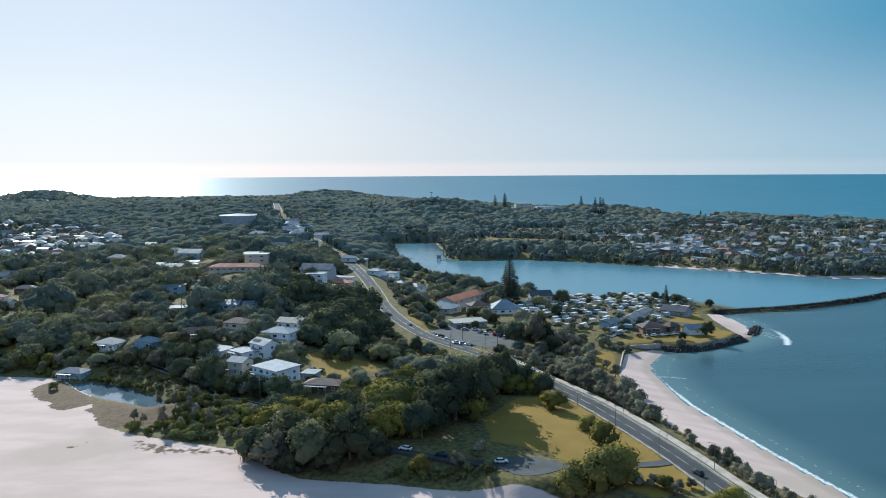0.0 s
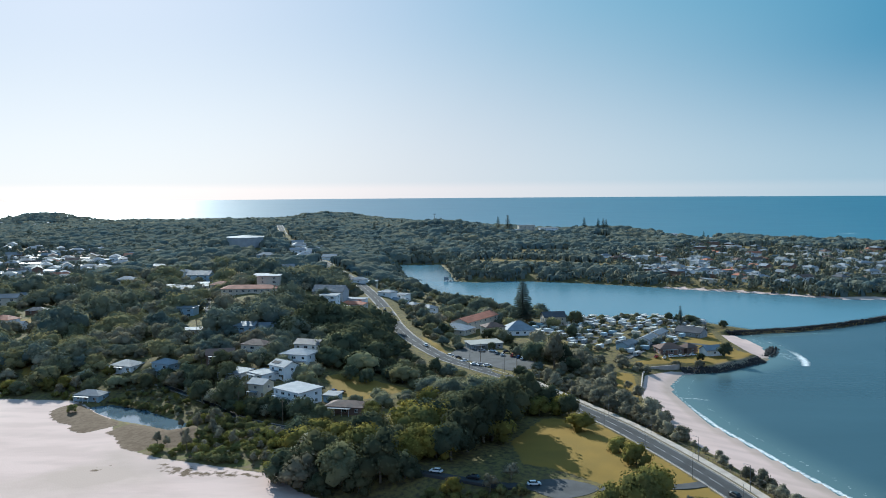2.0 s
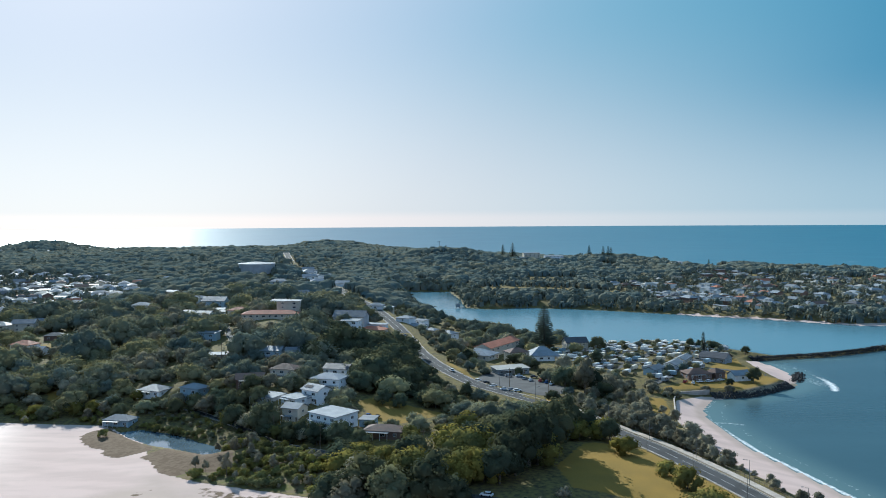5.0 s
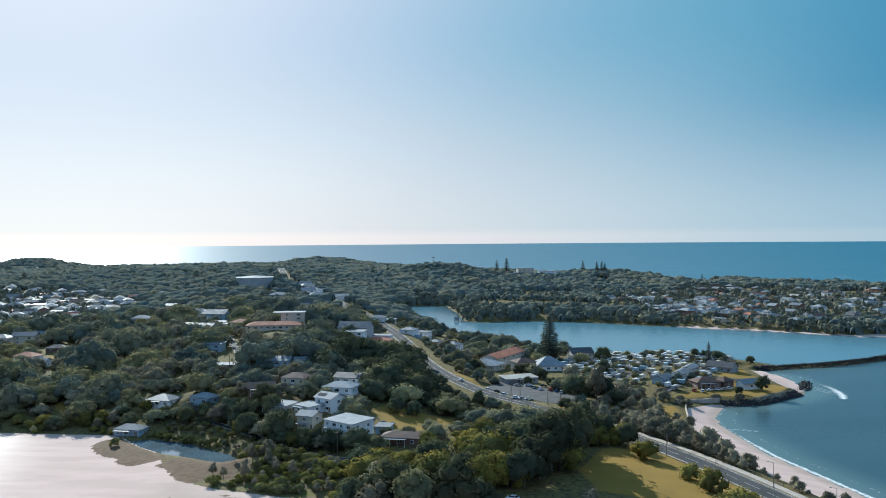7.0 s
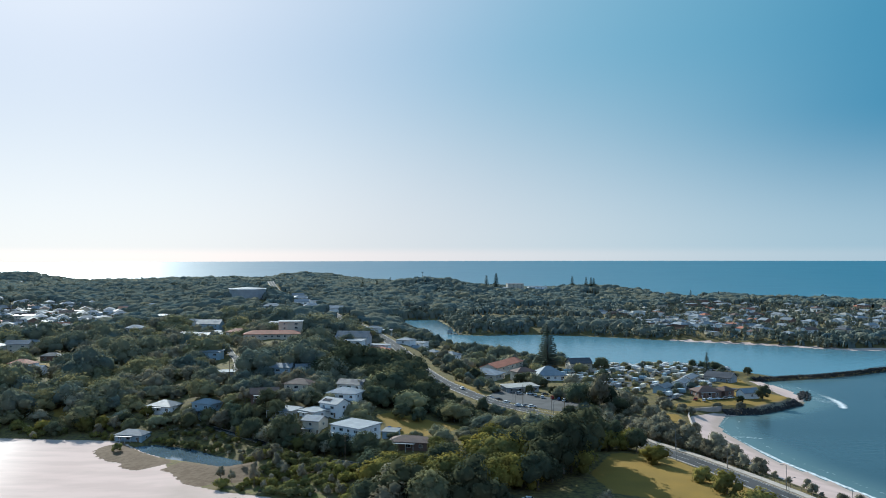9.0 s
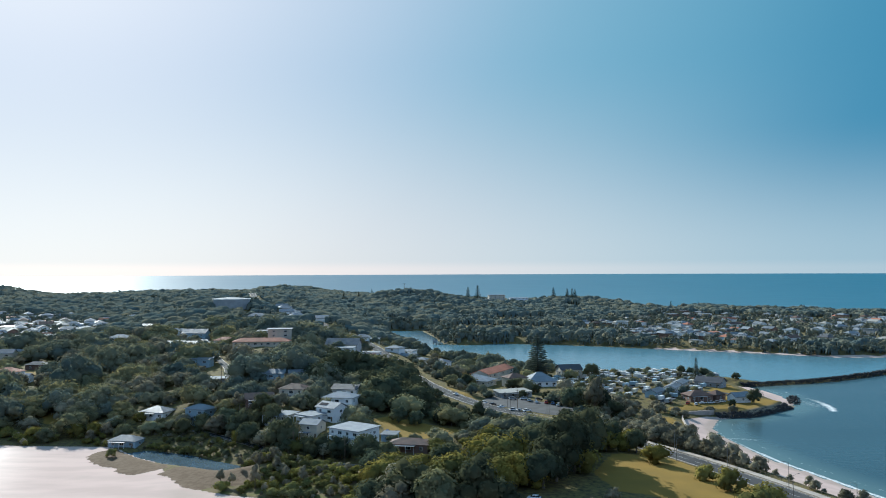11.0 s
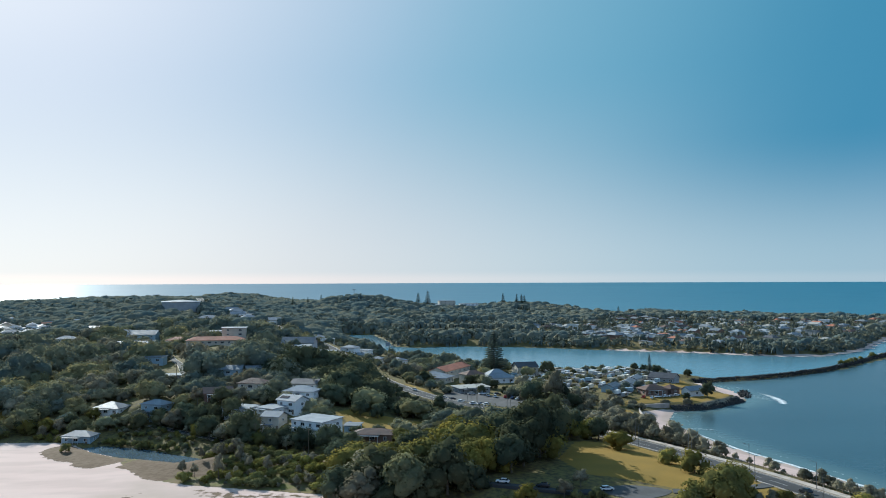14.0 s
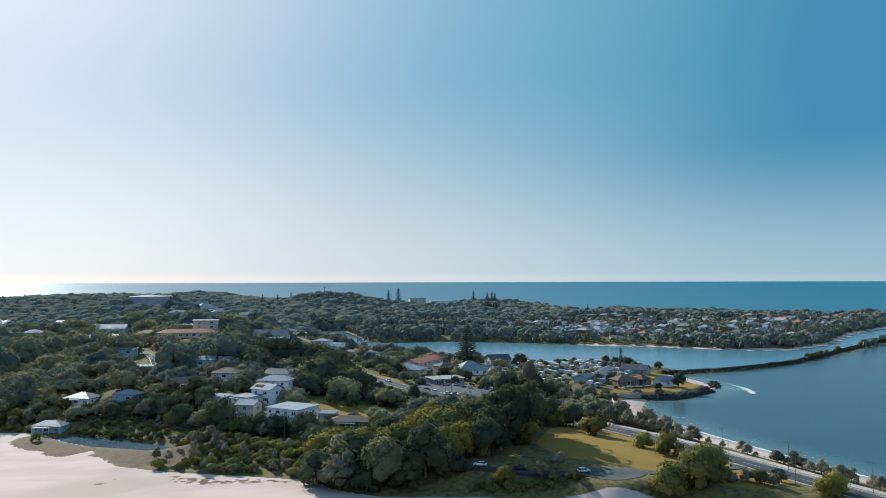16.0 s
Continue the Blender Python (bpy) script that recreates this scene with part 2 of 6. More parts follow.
# ---- materials ----
def material(name, base, rough=0.7, metal=0.0, vary=0.25, scale=0.3, fine=0.0, fine_scale=6.0, bump=0.0, second=None, by_object=0.0,
             by_island=0.0, translucent=0.0, specular=0.35, deep=0.1):
    """A surface with stains at a coarse scale, grain at a fine one, and differences from piece to piece."""
    mat = bpy.data.materials.new(name)
    mat.use_nodes = True
    tree = mat.node_tree
    nodes, links = tree.nodes, tree.links
    shader = nodes["Principled BSDF"]
    place = nodes.new("ShaderNodeNewGeometry")
    coarse = nodes.new("ShaderNodeTexNoise")
    coarse.inputs["Scale"].default_value = scale
    coarse.inputs["Detail"].default_value = 5
    links.new(place.outputs["Position"], coarse.inputs["Vector"])
    grain = nodes.new("ShaderNodeTexNoise")
    grain.inputs["Scale"].default_value = fine_scale
    grain.inputs["Detail"].default_value = 3
    links.new(place.outputs["Position"], grain.inputs["Vector"])
    mix = nodes.new("ShaderNodeMix")
    mix.data_type = "RGBA"
    other = second or tuple(c * (1 - vary) for c in base)
    mix.inputs["A"].default_value = (*base, 1)
    mix.inputs["B"].default_value = (*other, 1)
    ramp = nodes.new("ShaderNodeMapRange")
    ramp.inputs["From Min"].default_value, ramp.inputs["From Max"].default_value = 0.38, 0.62
    links.new(coarse.outputs["Fac"], ramp.inputs["Value"])
    links.new(ramp.outputs["Result"], mix.inputs["Factor"])
    colour = mix.outputs["Result"]
    shade = nodes.new("ShaderNodeHueSaturation")
    value = nodes.new("ShaderNodeMath")
    value.operation = "MULTIPLY_ADD"
    value.inputs[1].default_value, value.inputs[2].default_value = 2 * fine, 1.0 - fine
    links.new(grain.outputs["Fac"], value.inputs[0])
    out = value.outputs[0]
    for amount, node, socket in ((by_object, "ShaderNodeObjectInfo", "Random"), (by_island, "ShaderNodeNewGeometry", "Random Per Island")):
        if amount:
            info = nodes.new(node)
            add = nodes.new("ShaderNodeMath")
            add.operation = "MULTIPLY_ADD"
            add.inputs[1].default_value, add.inputs[2].default_value = 2 * amount, 1.0 - amount
            links.new(info.outputs[socket], add.inputs[0])
            times = nodes.new("ShaderNodeMath")
            times.operation = "MULTIPLY"
            links.new(out, times.inputs[0])
            links.new(add.outputs[0], times.inputs[1])
            out = times.outputs[0]
    links.new(out, shade.inputs["Value"])
    links.new(colour, shade.inputs["Color"])
    links.new(shade.outputs["Color"], shader.inputs["Base Color"])
    shader.inputs["Roughness"].default_value = rough
    shader.inputs["Metallic"].default_value = metal
    shader.inputs["Specular IOR Level"].default_value = specular
    if bump:
        relief = nodes.new("ShaderNodeBump")
        relief.inputs["Strength"].default_value = bump
        relief.inputs["Distance"].default_value = deep
        links.new(grain.outputs["Fac"], relief.inputs["Height"])
        links.new(relief.outputs["Normal"], shader.inputs["Normal"])
    if translucent:
        thin = nodes.new("ShaderNodeBsdfTranslucent")
        part_through = nodes.new("ShaderNodeVectorMath")
        part_through.operation = "SCALE"
        part_through.inputs["Scale"].default_value = translucent
        links.new(shade.outputs["Color"], part_through.inputs[0])
        links.new(part_through.outputs[0], thin.inputs["Color"])
        both = nodes.new("ShaderNodeAddShader")
        links.new(shader.outputs["BSDF"], both.inputs[0])
        links.new(thin.outputs["BSDF"], both.inputs[1])
        links.new(both.outputs["Shader"], nodes["Material Output"].inputs["Surface"])
    return mat


def leaf(name, base, second, through=0.42, patch=0.2, grain=0.15):
    return material(name, base, 0.7, 0, 0.3, 0.05, grain, 1.3, 0, second, 0.38, patch, through, 0.0)


LEAF = {
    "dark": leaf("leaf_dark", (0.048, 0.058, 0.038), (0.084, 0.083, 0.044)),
    "olive": leaf("leaf_olive", (0.176, 0.148, 0.036), (0.094, 0.092, 0.034), 0.26),
    "grey": leaf("leaf_grey", (0.185, 0.162, 0.108), (0.135, 0.128, 0.090)),
    "pine": leaf("leaf_pine", (0.105, 0.128, 0.104), (0.125, 0.145, 0.110)),
    "bush": leaf("leaf_bush", (0.165, 0.150, 0.040), (0.090, 0.092, 0.042), 0.32),
    # middle and far leaves: distance haze put in as paler, cooler colour
    "moss": leaf("leaf_moss", (0.178, 0.156, 0.074), (0.130, 0.134, 0.080)),
    "dark_hazed": leaf("leaf_dark_hazed", (0.090, 0.108, 0.090), (0.156, 0.148, 0.088)),
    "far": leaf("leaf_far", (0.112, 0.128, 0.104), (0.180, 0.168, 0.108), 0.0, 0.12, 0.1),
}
# canopy colours are lifted and blued to stand in for haze
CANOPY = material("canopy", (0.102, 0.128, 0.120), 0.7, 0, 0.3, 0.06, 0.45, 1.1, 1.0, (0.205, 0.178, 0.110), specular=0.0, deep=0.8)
# each crown of the far woods has a tint of its own
crown_tint = CANOPY.node_tree.nodes.new("ShaderNodeAttribute")
crown_tint.attribute_name = "tint"
crown_mix = [n for n in CANOPY.node_tree.nodes if n.type == "MIX"][0]
CANOPY.node_tree.links.new(crown_tint.outputs["Fac"], crown_mix.inputs["Factor"])
BARK = material("bark", (0.16, 0.13, 0.10), 0.9, fine=0.3, fine_scale=3, bump=0.4, by_object=0.2)
ASPHALT = material("asphalt", (0.066, 0.066, 0.069), 0.9, specular=0.12, vary=0.25, scale=0.12, fine=0.2, fine_scale=9, bump=0.15)
OLD_ASPHALT = material("old_asphalt", (0.098, 0.097, 0.099), 0.9, specular=0.12, vary=0.25, scale=0.15, fine=0.2, fine_scale=9, bump=0.15)
CONCRETE = material("concrete", (0.46, 0.39, 0.33), 0.85, vary=0.25, scale=0.3, fine=0.15, fine_scale=5, bump=0.15)
LINE_PAINT = material("line_paint", (0.40, 0.40, 0.39), 0.7, vary=0.3, scale=0.6)
ROCK = material("rock", (0.036, 0.034, 0.033), 0.85, vary=0.4, scale=0.5, fine=0.3, fine_scale=2, bump=0.5, by_island=0.4)
GLASS = material("window_glass", (0.02, 0.025, 0.03), 0.08, vary=0.3, scale=0.2)
TIMBER = material("timber", (0.20, 0.15, 0.10), 0.8, fine=0.3, fine_scale=4, by_object=0.2)
METAL = material("grey_metal", (0.22, 0.225, 0.23), 0.4, 0.6, fine=0.1)
DARK_METAL = material("dark_metal", (0.05, 0.05, 0.055), 0.5, 0.3)
WHITE_PAINT = material("white_paint", (0.70, 0.70, 0.68), 0.55, vary=0.12, scale=0.4)
WALLS = {
    "white": material("wall_white", (0.82, 0.82, 0.81), 0.7, vary=0.12, scale=0.3, by_object=0.05),
    "cream": material("wall_cream", (0.58, 0.52, 0.42), 0.75, vary=0.15, scale=0.3, by_object=0.12),
    "grey": material("wall_grey", (0.36, 0.37, 0.38), 0.75, vary=0.15, scale=0.3, by_object=0.15),
    "brick": material("wall_brick", (0.21, 0.135, 0.105), 0.85, vary=0.2, scale=0.5, fine=0.15, by_object=0.2),
    "blue": material("wall_blue", (0.34, 0.44, 0.50), 0.7, vary=0.12, scale=0.3, by_object=0.1),
}


def roof_material(name, base, rough, metal, ribs, second=None):
    mat = material(name, base, rough, metal, 0.18, 0.25, 0.1, 3.0, 0, second, 0.12, specular=0.05)
    nodes, links = mat.node_tree.nodes, mat.node_tree.links
    where = nodes.new("ShaderNodeTexCoord")
    wave = nodes.new("ShaderNodeTexWave")
    wave.inputs["Scale"].default_value = ribs
    wave.inputs["Distortion"].default_value = 0.2
    links.new(where.outputs["Object"], wave.inputs["Vector"])
    relief = nodes.new("ShaderNodeBump")
    relief.inputs["Strength"].default_value, relief.inputs["Distance"].default_value = 0.35, 0.05
    links.new(wave.outputs["Fac"], relief.inputs["Height"])
    links.new(relief.outputs["Normal"], nodes["Principled BSDF"].inputs["Normal"])
    return mat


ROOFS = {
    "white": roof_material("roof_white_sheet", (0.255, 0.275, 0.30), 0.65, 0.0, 1.2),
    "grey": roof_material("roof_grey_sheet", (0.19, 0.205, 0.225), 0.5, 0.0, 1.2),
    "dark": roof_material("roof_dark_tile", (0.11, 0.11, 0.12), 0.6, 0.0, 2.0),
    "red": roof_material("roof_red_tile", (0.44, 0.185, 0.12), 0.7, 0.0, 2.0, (0.36, 0.155, 0.10)),
    "brown": roof_material("roof_brown_tile", (0.17, 0.11, 0.09), 0.7, 0.0, 2.0, (0.12, 0.09, 0.08)),
    "cream": roof_material("roof_cream_sheet", (0.38, 0.36, 0.325), 0.5, 0.0, 1.2),
}


def ground_material():
    """Grass, sand, mud and leaf litter, told apart by the masks of the ground sheet."""
    mat = bpy.data.materials.new("ground")
    mat.use_nodes = True
    nodes, links = mat.node_tree.nodes, mat.node_tree.links
    shader = nodes["Principled BSDF"]
    place = nodes.new("ShaderNodeNewGeometry")

    def noise_at(scale, detail=5.0, stretch=None):
        tex = nodes.new("ShaderNodeTexNoise")
        tex.inputs["Scale"].default_value, tex.inputs["Detail"].default_value = scale, detail
        vec = place.outputs["Position"]
        if stretch:
            m = nodes.new("ShaderNodeMapping")
            m.inputs["Scale"].default_value = stretch
            m.inputs["Rotation"].default_value = (0, 0, 0.5)
            links.new(vec, m.inputs["Vector"])
            vec = m.outputs["Vector"]
        links.new(vec, tex.inputs["Vector"])
        return tex.outputs["Fac"]

    def remap(fac, low, high):
        node = nodes.new("ShaderNodeMapRange")
        node.inputs["From Min"].default_value, node.inputs["From Max"].default_value = low, high
        links.new(fac, node.inputs["Value"])
        return node.outputs["Result"]

    def blend(fac, a, b):
        node = nodes.new("ShaderNodeMix")
        node.data_type = "RGBA"
        links.new(fac, node.inputs["Factor"])
        for key, v in (("A", a), ("B", b)):
            if isinstance(v, tuple):
                node.inputs[key].default_value = (*v, 1)
            else:
                links.new(v, node.inputs[key])
        return node.outputs["Result"]

    zone = nodes.new("ShaderNodeAttribute")
    zone.attribute_name = "zone"
    split = nodes.new("ShaderNodeSeparateColor")
    links.new(zone.outputs["Color"], split.inputs["Color"])
    zone2 = nodes.new("ShaderNodeAttribute")
    zone2.attribute_name = "zone_two"
    split2 = nodes.new("ShaderNodeSeparateColor")
    links.new(zone2.outputs["Color"], split2.inputs["Color"])

    def edge(fac, wobble=0.5):
        """A mask with a frayed rim."""
        add = nodes.new("ShaderNodeMath")
        add.operation = "MULTIPLY_ADD"
        add.inputs[1].default_value = wobble
        links.new(noise_at(0.35), add.inputs[0])
        links.new(fac, add.inputs[2])
        return remap(add.outputs[0], 0.45 + wobble / 2, 0.58 + wobble / 2)

    litter = blend(remap(noise_at(0.08), 0.4, 0.6), (0.098, 0.078, 0.046), (0.070, 0.060, 0.034))
    rough_grass = blend(remap(noise_at(0.6), 0.35, 0.65), litter, (0.185, 0.148, 0.052))
    mown = blend(remap(noise_at(0.09), 0.35, 0.65), (0.276, 0.175, 0.038), (0.206, 0.141, 0.036))
    mown = blend(remap(noise_at(2.2), 0.3, 0.7), mown, (0.240, 0.157, 0.040))
    dry = blend(remap(noise_at(0.03, 6, (1.0, 3.5, 1.0)), 0.42, 0.6), (0.60, 0.450, 0.395), (0.53, 0.395, 0.345))
    dry = blend(remap(noise_at(0.012, 6), 0.55, 0.64), dry, (0.47, 0.36, 0.30))
    mud = blend(remap(noise_at(0.5), 0.4, 0.6), (0.112, 0.074, 0.044), (0.155, 0.108, 0.070))
    colour = blend(edge(split.outputs["Green"], 0.6), rough_grass, mown)
    scrub = blend(remap(noise_at(0.25), 0.4, 0.6), (0.13, 0.125, 0.035), (0.17, 0.13, 0.07))
    colour = blend(edge(split2.outputs["Blue"], 0.4), colour, scrub)
    colour = blend(edge(split.outputs["Red"], 0.3), colour, dry)
    colour = blend(edge(split.outputs["Blue"], 0.9), colour, mud)
    colour = blend(split2.outputs["Green"], colour, (0.30, 0.24, 0.19))
    links.new(colour, shader.inputs["Base Color"])
    shader.inputs["Specular IOR Level"].default_value = 0.06
    wet = remap(split2.outputs["Red"], 0.0, 1.0)
    gloss = nodes.new("ShaderNodeMapRange")
    gloss.inputs["To Min"].default_value, gloss.inputs["To Max"].default_value = 0.92, 0.5
    links.new(wet, gloss.inputs["Value"])
    links.new(gloss.outputs["Result"], shader.inputs["Roughness"])
    relief = nodes.new("ShaderNodeBump")
    relief.inputs["Strength"].default_value, relief.inputs["Distance"].default_value = 0.4, 0.25
    links.new(noise_at(1.6, 8), relief.inputs["Height"])
    links.new(relief.outputs["Normal"], shader.inputs["Normal"])
    return mat


def water_material(name, deep, shallow, rough, ripple, mirror):
    mat = bpy.data.materials.new(name)
    mat.use_nodes = True
    nodes, links = mat.node_tree.nodes, mat.node_tree.links
    shader = nodes["Principled BSDF"]
    place = nodes.new("ShaderNodeNewGeometry")
    patches = nodes.new("ShaderNodeTexNoise")
    patches.inputs["Scale"].default_value, patches.inputs["Detail"].default_value = 0.006, 6
    m = nodes.new("ShaderNodeMapping")
    m.inputs["Scale"].default_value = (1, 3.0, 1)
    m.inputs["Rotation"].default_value = (0, 0, -0.5)
    links.new(place.outputs["Position"], m.inputs["Vector"])
    links.new(m.outputs["Vector"], patches.inputs["Vector"])
    ramp = nodes.new("ShaderNodeMapRange")
    ramp.inputs["From Min"].default_value, ramp.inputs["From Max"].default_value = 0.35, 0.7
    links.new(patches.outputs["Fac"], ramp.inputs["Value"])
    mix = nodes.new("ShaderNodeMix")
    mix.data_type = "RGBA"
    mix.inputs["A"].default_value, mix.inputs["B"].default_value = (*deep, 1), (*shallow, 1)
    links.new(ramp.outputs["Result"], mix.inputs["Factor"])
    edge = nodes.new("ShaderNodeAttribute")
    edge.attribute_name = "shore"
    split = nodes.new("ShaderNodeSeparateColor")
    links.new(edge.outputs["Color"], split.inputs["Color"])
    sandy = nodes.new("ShaderNodeMix")
    sandy.data_type = "RGBA"
    sandy.inputs["B"].default_value = (0.13, 0.19, 0.19, 1)
    links.new(split.outputs["Green"], sandy.inputs["Factor"])
    links.new(mix.outputs["Result"], sandy.inputs["A"])
    turbid = nodes.new("ShaderNodeMix")
    turbid.data_type = "RGBA"
    turbid.inputs["B"].default_value = (0.105, 0.205, 0.260, 1)
    links.new(split.outputs["Blue"], turbid.inputs["Factor"])
    links.new(sandy.outputs["Result"], turbid.inputs["A"])
    froth = nodes.new("ShaderNodeTexNoise")
    froth.inputs["Scale"].default_value, froth.inputs["Detail"].default_value = 0.7, 8
    links.new(place.outputs["Position"], froth.inputs["Vector"])
    add = nodes.new("ShaderNodeMath")
    add.operation = "ADD"
    links.new(split.outputs["Red"], add.inputs[0])
    links.new(froth.outputs["Fac"], add.inputs[1])
    cut = nodes.new("ShaderNodeMapRange")
    cut.inputs["From Min"].default_value, cut.inputs["From Max"].default_value = 1.0, 1.46
    links.new(add.outputs[0], cut.inputs["Value"])
    foam = nodes.new("ShaderNodeMix")
    foam.data_type = "RGBA"
    foam.inputs["B"].default_value = (0.75, 0.77, 0.78, 1)
    links.new(cut.outputs["Result"], foam.inputs["Factor"])
    links.new(turbid.outputs["Result"], foam.inputs["A"])
    links.new(foam.outputs["Result"], shader.inputs["Base Color"])
    gloss = nodes.new("ShaderNodeMapRange")
    gloss.inputs["To Min"].default_value, gloss.inputs["To Max"].default_value = rough, 0.9
    links.new(cut.outputs["Result"], gloss.inputs["Value"])
    links.new(gloss.outputs["Result"], shader.inputs["Roughness"])
    shader.inputs["IOR"].default_value = 1.33
    shader.inputs["Specular IOR Level"].default_value = mirror
    waves = nodes.new("ShaderNodeTexNoise")
    waves.inputs["Scale"].default_value, waves.inputs["Detail"].default_value = 0.25, 6
    links.new(place.outputs["Position"], waves.inputs["Vector"])
    relief = nodes.new("ShaderNodeBump")
    relief.inputs["Strength"].default_value, relief.inputs["Distance"].default_value = ripple, 0.35
    links.new(waves.outputs["Fac"], relief.inputs["Height"])
    links.new(relief.outputs["Normal"], shader.inputs["Normal"])
    return mat


GROUND = ground_material()
WATER = water_material("sea_water", (0.044, 0.078, 0.097), (0.056, 0.098, 0.120), 0.18, 0.25, 0.13)
SEA_WATER = water_material("open_sea_water", (0.024, 0.115, 0.178), (0.040, 0.146, 0.208), 0.3, 0.3, 0.13)
POND_WATER = material("pond_water", (0.12, 0.165, 0.20), 0.03, vary=0.3, scale=0.05, fine_scale=1.2, bump=0.06, specular=1.0)


# ---- mesh helpers ----
def mesh_from(name, verts, faces, mat):
    me = bpy.data.meshes.new(name)
    me.from_pydata([tuple(v) for v in verts], [], [tuple(f) for f in faces])
    for m in (mat if isinstance(mat, (list, tuple)) else [mat]):
        me.materials.append(m)
    me.update()
    return me


def set_normals(me, normals):
    """Gives the leaves of a crown the rounding of the lobe that they belong to."""
    me.polygons.foreach_set("use_smooth", [True] * len(me.polygons))
    me.normals_split_custom_set_from_vertices(np.asarray(normals, np.float32).tolist())


def part(name, bm, mat, parent=None, label=""):
    """Links a bmesh as one mesh object under a thing or a part."""
    me = bpy.data.meshes.new(name)
    bm.to_mesh(me)
    bm.free()
    me.materials.append(mat)
    ob = new(name, me)
    ob.parent = parent
    return tagged(ob, label)


def part_mesh(name, me, parent, m=None, label=""):
    ob = new(name, me)
    ob.parent = parent
    if m is not None:
        ob.matrix_basis = m
    return tagged(ob, label)


def add_box(bm, x, y, z, sx, sy, sz, turn=0.0):
    """A box of the given size with its middle at the given place."""
    m = Matrix.Translation((x, y, z)) @ Matrix.Rotation(turn, 4, "Z") @ Matrix.Diagonal((sx, sy, sz, 1))
    return bmesh.ops.create_cube(bm, size=1, matrix=m)["verts"]


def add_rod(bm, a, b, r0, r1, sides=8):
    a, b = Vector(a), Vector(b)
    way = b - a
    m = Matrix.Translation((a + b) / 2) @ way.to_track_quat("Z", "Y").to_matrix().to_4x4()
    bmesh.ops.create_cone(bm, cap_ends=True, segments=sides, radius1=r0, radius2=r1, depth=way.length, matrix=m)


# ---- ground ----
def steps(*runs):
    out = []
    for a, b, step in runs:
        out += list(np.arange(a, b, step))
    return np.array(out + [runs[-1][1]], float)


def sheet(xs, ys, z):
    nx, ny = len(xs), len(ys)
    gx, gy = np.meshgrid(xs, ys)
    verts = np.stack([gx, gy, z], -1).reshape(-1, 3)
    i = np.arange(nx * ny).reshape(ny, nx)
    faces = np.stack([i[:-1, :-1], i[:-1, 1:], i[1:, 1:], i[1:, :-1]], -1).reshape(-1, 4)
    return verts, faces


def colour_layer(me, name, red, green, blue):
    layer = me.color_attributes.new(name, "FLOAT_COLOR", "POINT")
    data = np.stack([red.ravel(), green.ravel(), blue.ravel(), np.ones(red.size)], -1).astype(np.float32)
    layer.data.foreach_set("color", data.ravel())


GX = steps((-4900, -1500, 200), (-1500, -600, 60), (-600, -250, 14), (-250, 220, 2.5), (220, 420, 8), (420, 900, 25), (900, 4900, 250))
GY = steps((-500, 100, 60), (100, 215, 10), (215, 620, 2.5), (620, 700, 5), (700, 1250, 10), (1250, 2100, 25), (2100, 4300, 110), (4300, 4900, 300))
gx, gy = np.meshgrid(GX, GY)
GZ = height(gx, gy)


def ground_at(x, y):
    """Height of the ground sheet at a place."""
    i = int(np.clip(np.searchsorted(GX, x) - 1, 0, len(GX) - 2))
    j = int(np.clip(np.searchsorted(GY, y) - 1, 0, len(GY) - 2))
    u = (x - GX[i]) / (GX[i + 1] - GX[i])
    v = (y - GY[j]) / (GY[j + 1] - GY[j])
    return float((GZ[j, i] * (1 - u) + GZ[j, i + 1] * u) * (1 - v) + (GZ[j + 1, i] * (1 - u) + GZ[j + 1, i + 1] * u) * v)


verts, faces = sheet(GX, GY, GZ)
ground_mesh = mesh_from("ground", verts, faces, GROUND)
ground_mesh.polygons.foreach_set("use_smooth", [True] * len(ground_mesh.polygons))


def mask(*areas, rim=2.5):
    out = np.zeros(gx.shape)
    for a in areas:
        out = np.maximum(out, smooth(-rim, rim, signed(a, gx, gy)))
    return out


water_edge = np.maximum(np.maximum(signed(RIVER, gx, gy), signed(LAGOON, gx, gy)), signed(SEA, gx, gy))
ocean_edge = signed(SEA, gx, gy)
sand = np.maximum(mask(SANDFLAT, BEACH, COVE, SURF_GAP), smooth(-7, -2, np.where(gy > 700, signed(LAGOON, gx, gy), -50)) * smooth(195, 225, gx))
sand = np.maximum(sand, smooth(-45, -25, ocean_edge))
lawn = np.maximum(mask(LAWN_PARK, rim=4.5), mask(LAWN_HILL, LAWN_SPIT, LAWN_LOT, LAWN_VERGE, LAWN_WALL, LAWN_TERRACE, GLADE_WEST, GLADE_HILL, rim=3.5))
lawn = np.maximum(lawn, 0.31 * mask(CARAVANS, rim=6.0))
lawn = np.maximum(lawn, 0.5 * mask(LAWN_NORTH, *FIELDS, rim=6.0))
flat_gap = signed(SANDFLAT, gx, gy)
mud_fleck = [[(-222, 424), (-206, 426), (-200, 417), (-208, 414), (-218, 416)], [(-139, 309), (-135, 316), (-130, 318), (-131, 311), (-133, 304)],
             [(-117, 318), (-111, 318), (-93, 310), (-72, 305), (-70, 297), (-90, 298), (-107, 302), (-114, 309)]]
mud = np.maximum(mask(MUD_ISLET, MUD_FLAT, rim=3.0), 0.54 * mask(*mud_fleck, rim=5.0))
wet = 0.8 * smooth(-195, -245, gx + 0.3 * (gy - 400)) * smooth(0, 5, flat_gap)
wet = np.maximum(wet, smooth(-2.5, -0.5, -np.abs(water_edge + 1.5)) * 0.8)
damp = smooth(-6.5, -2.5, water_edge) * (gy < 520) * 0.55
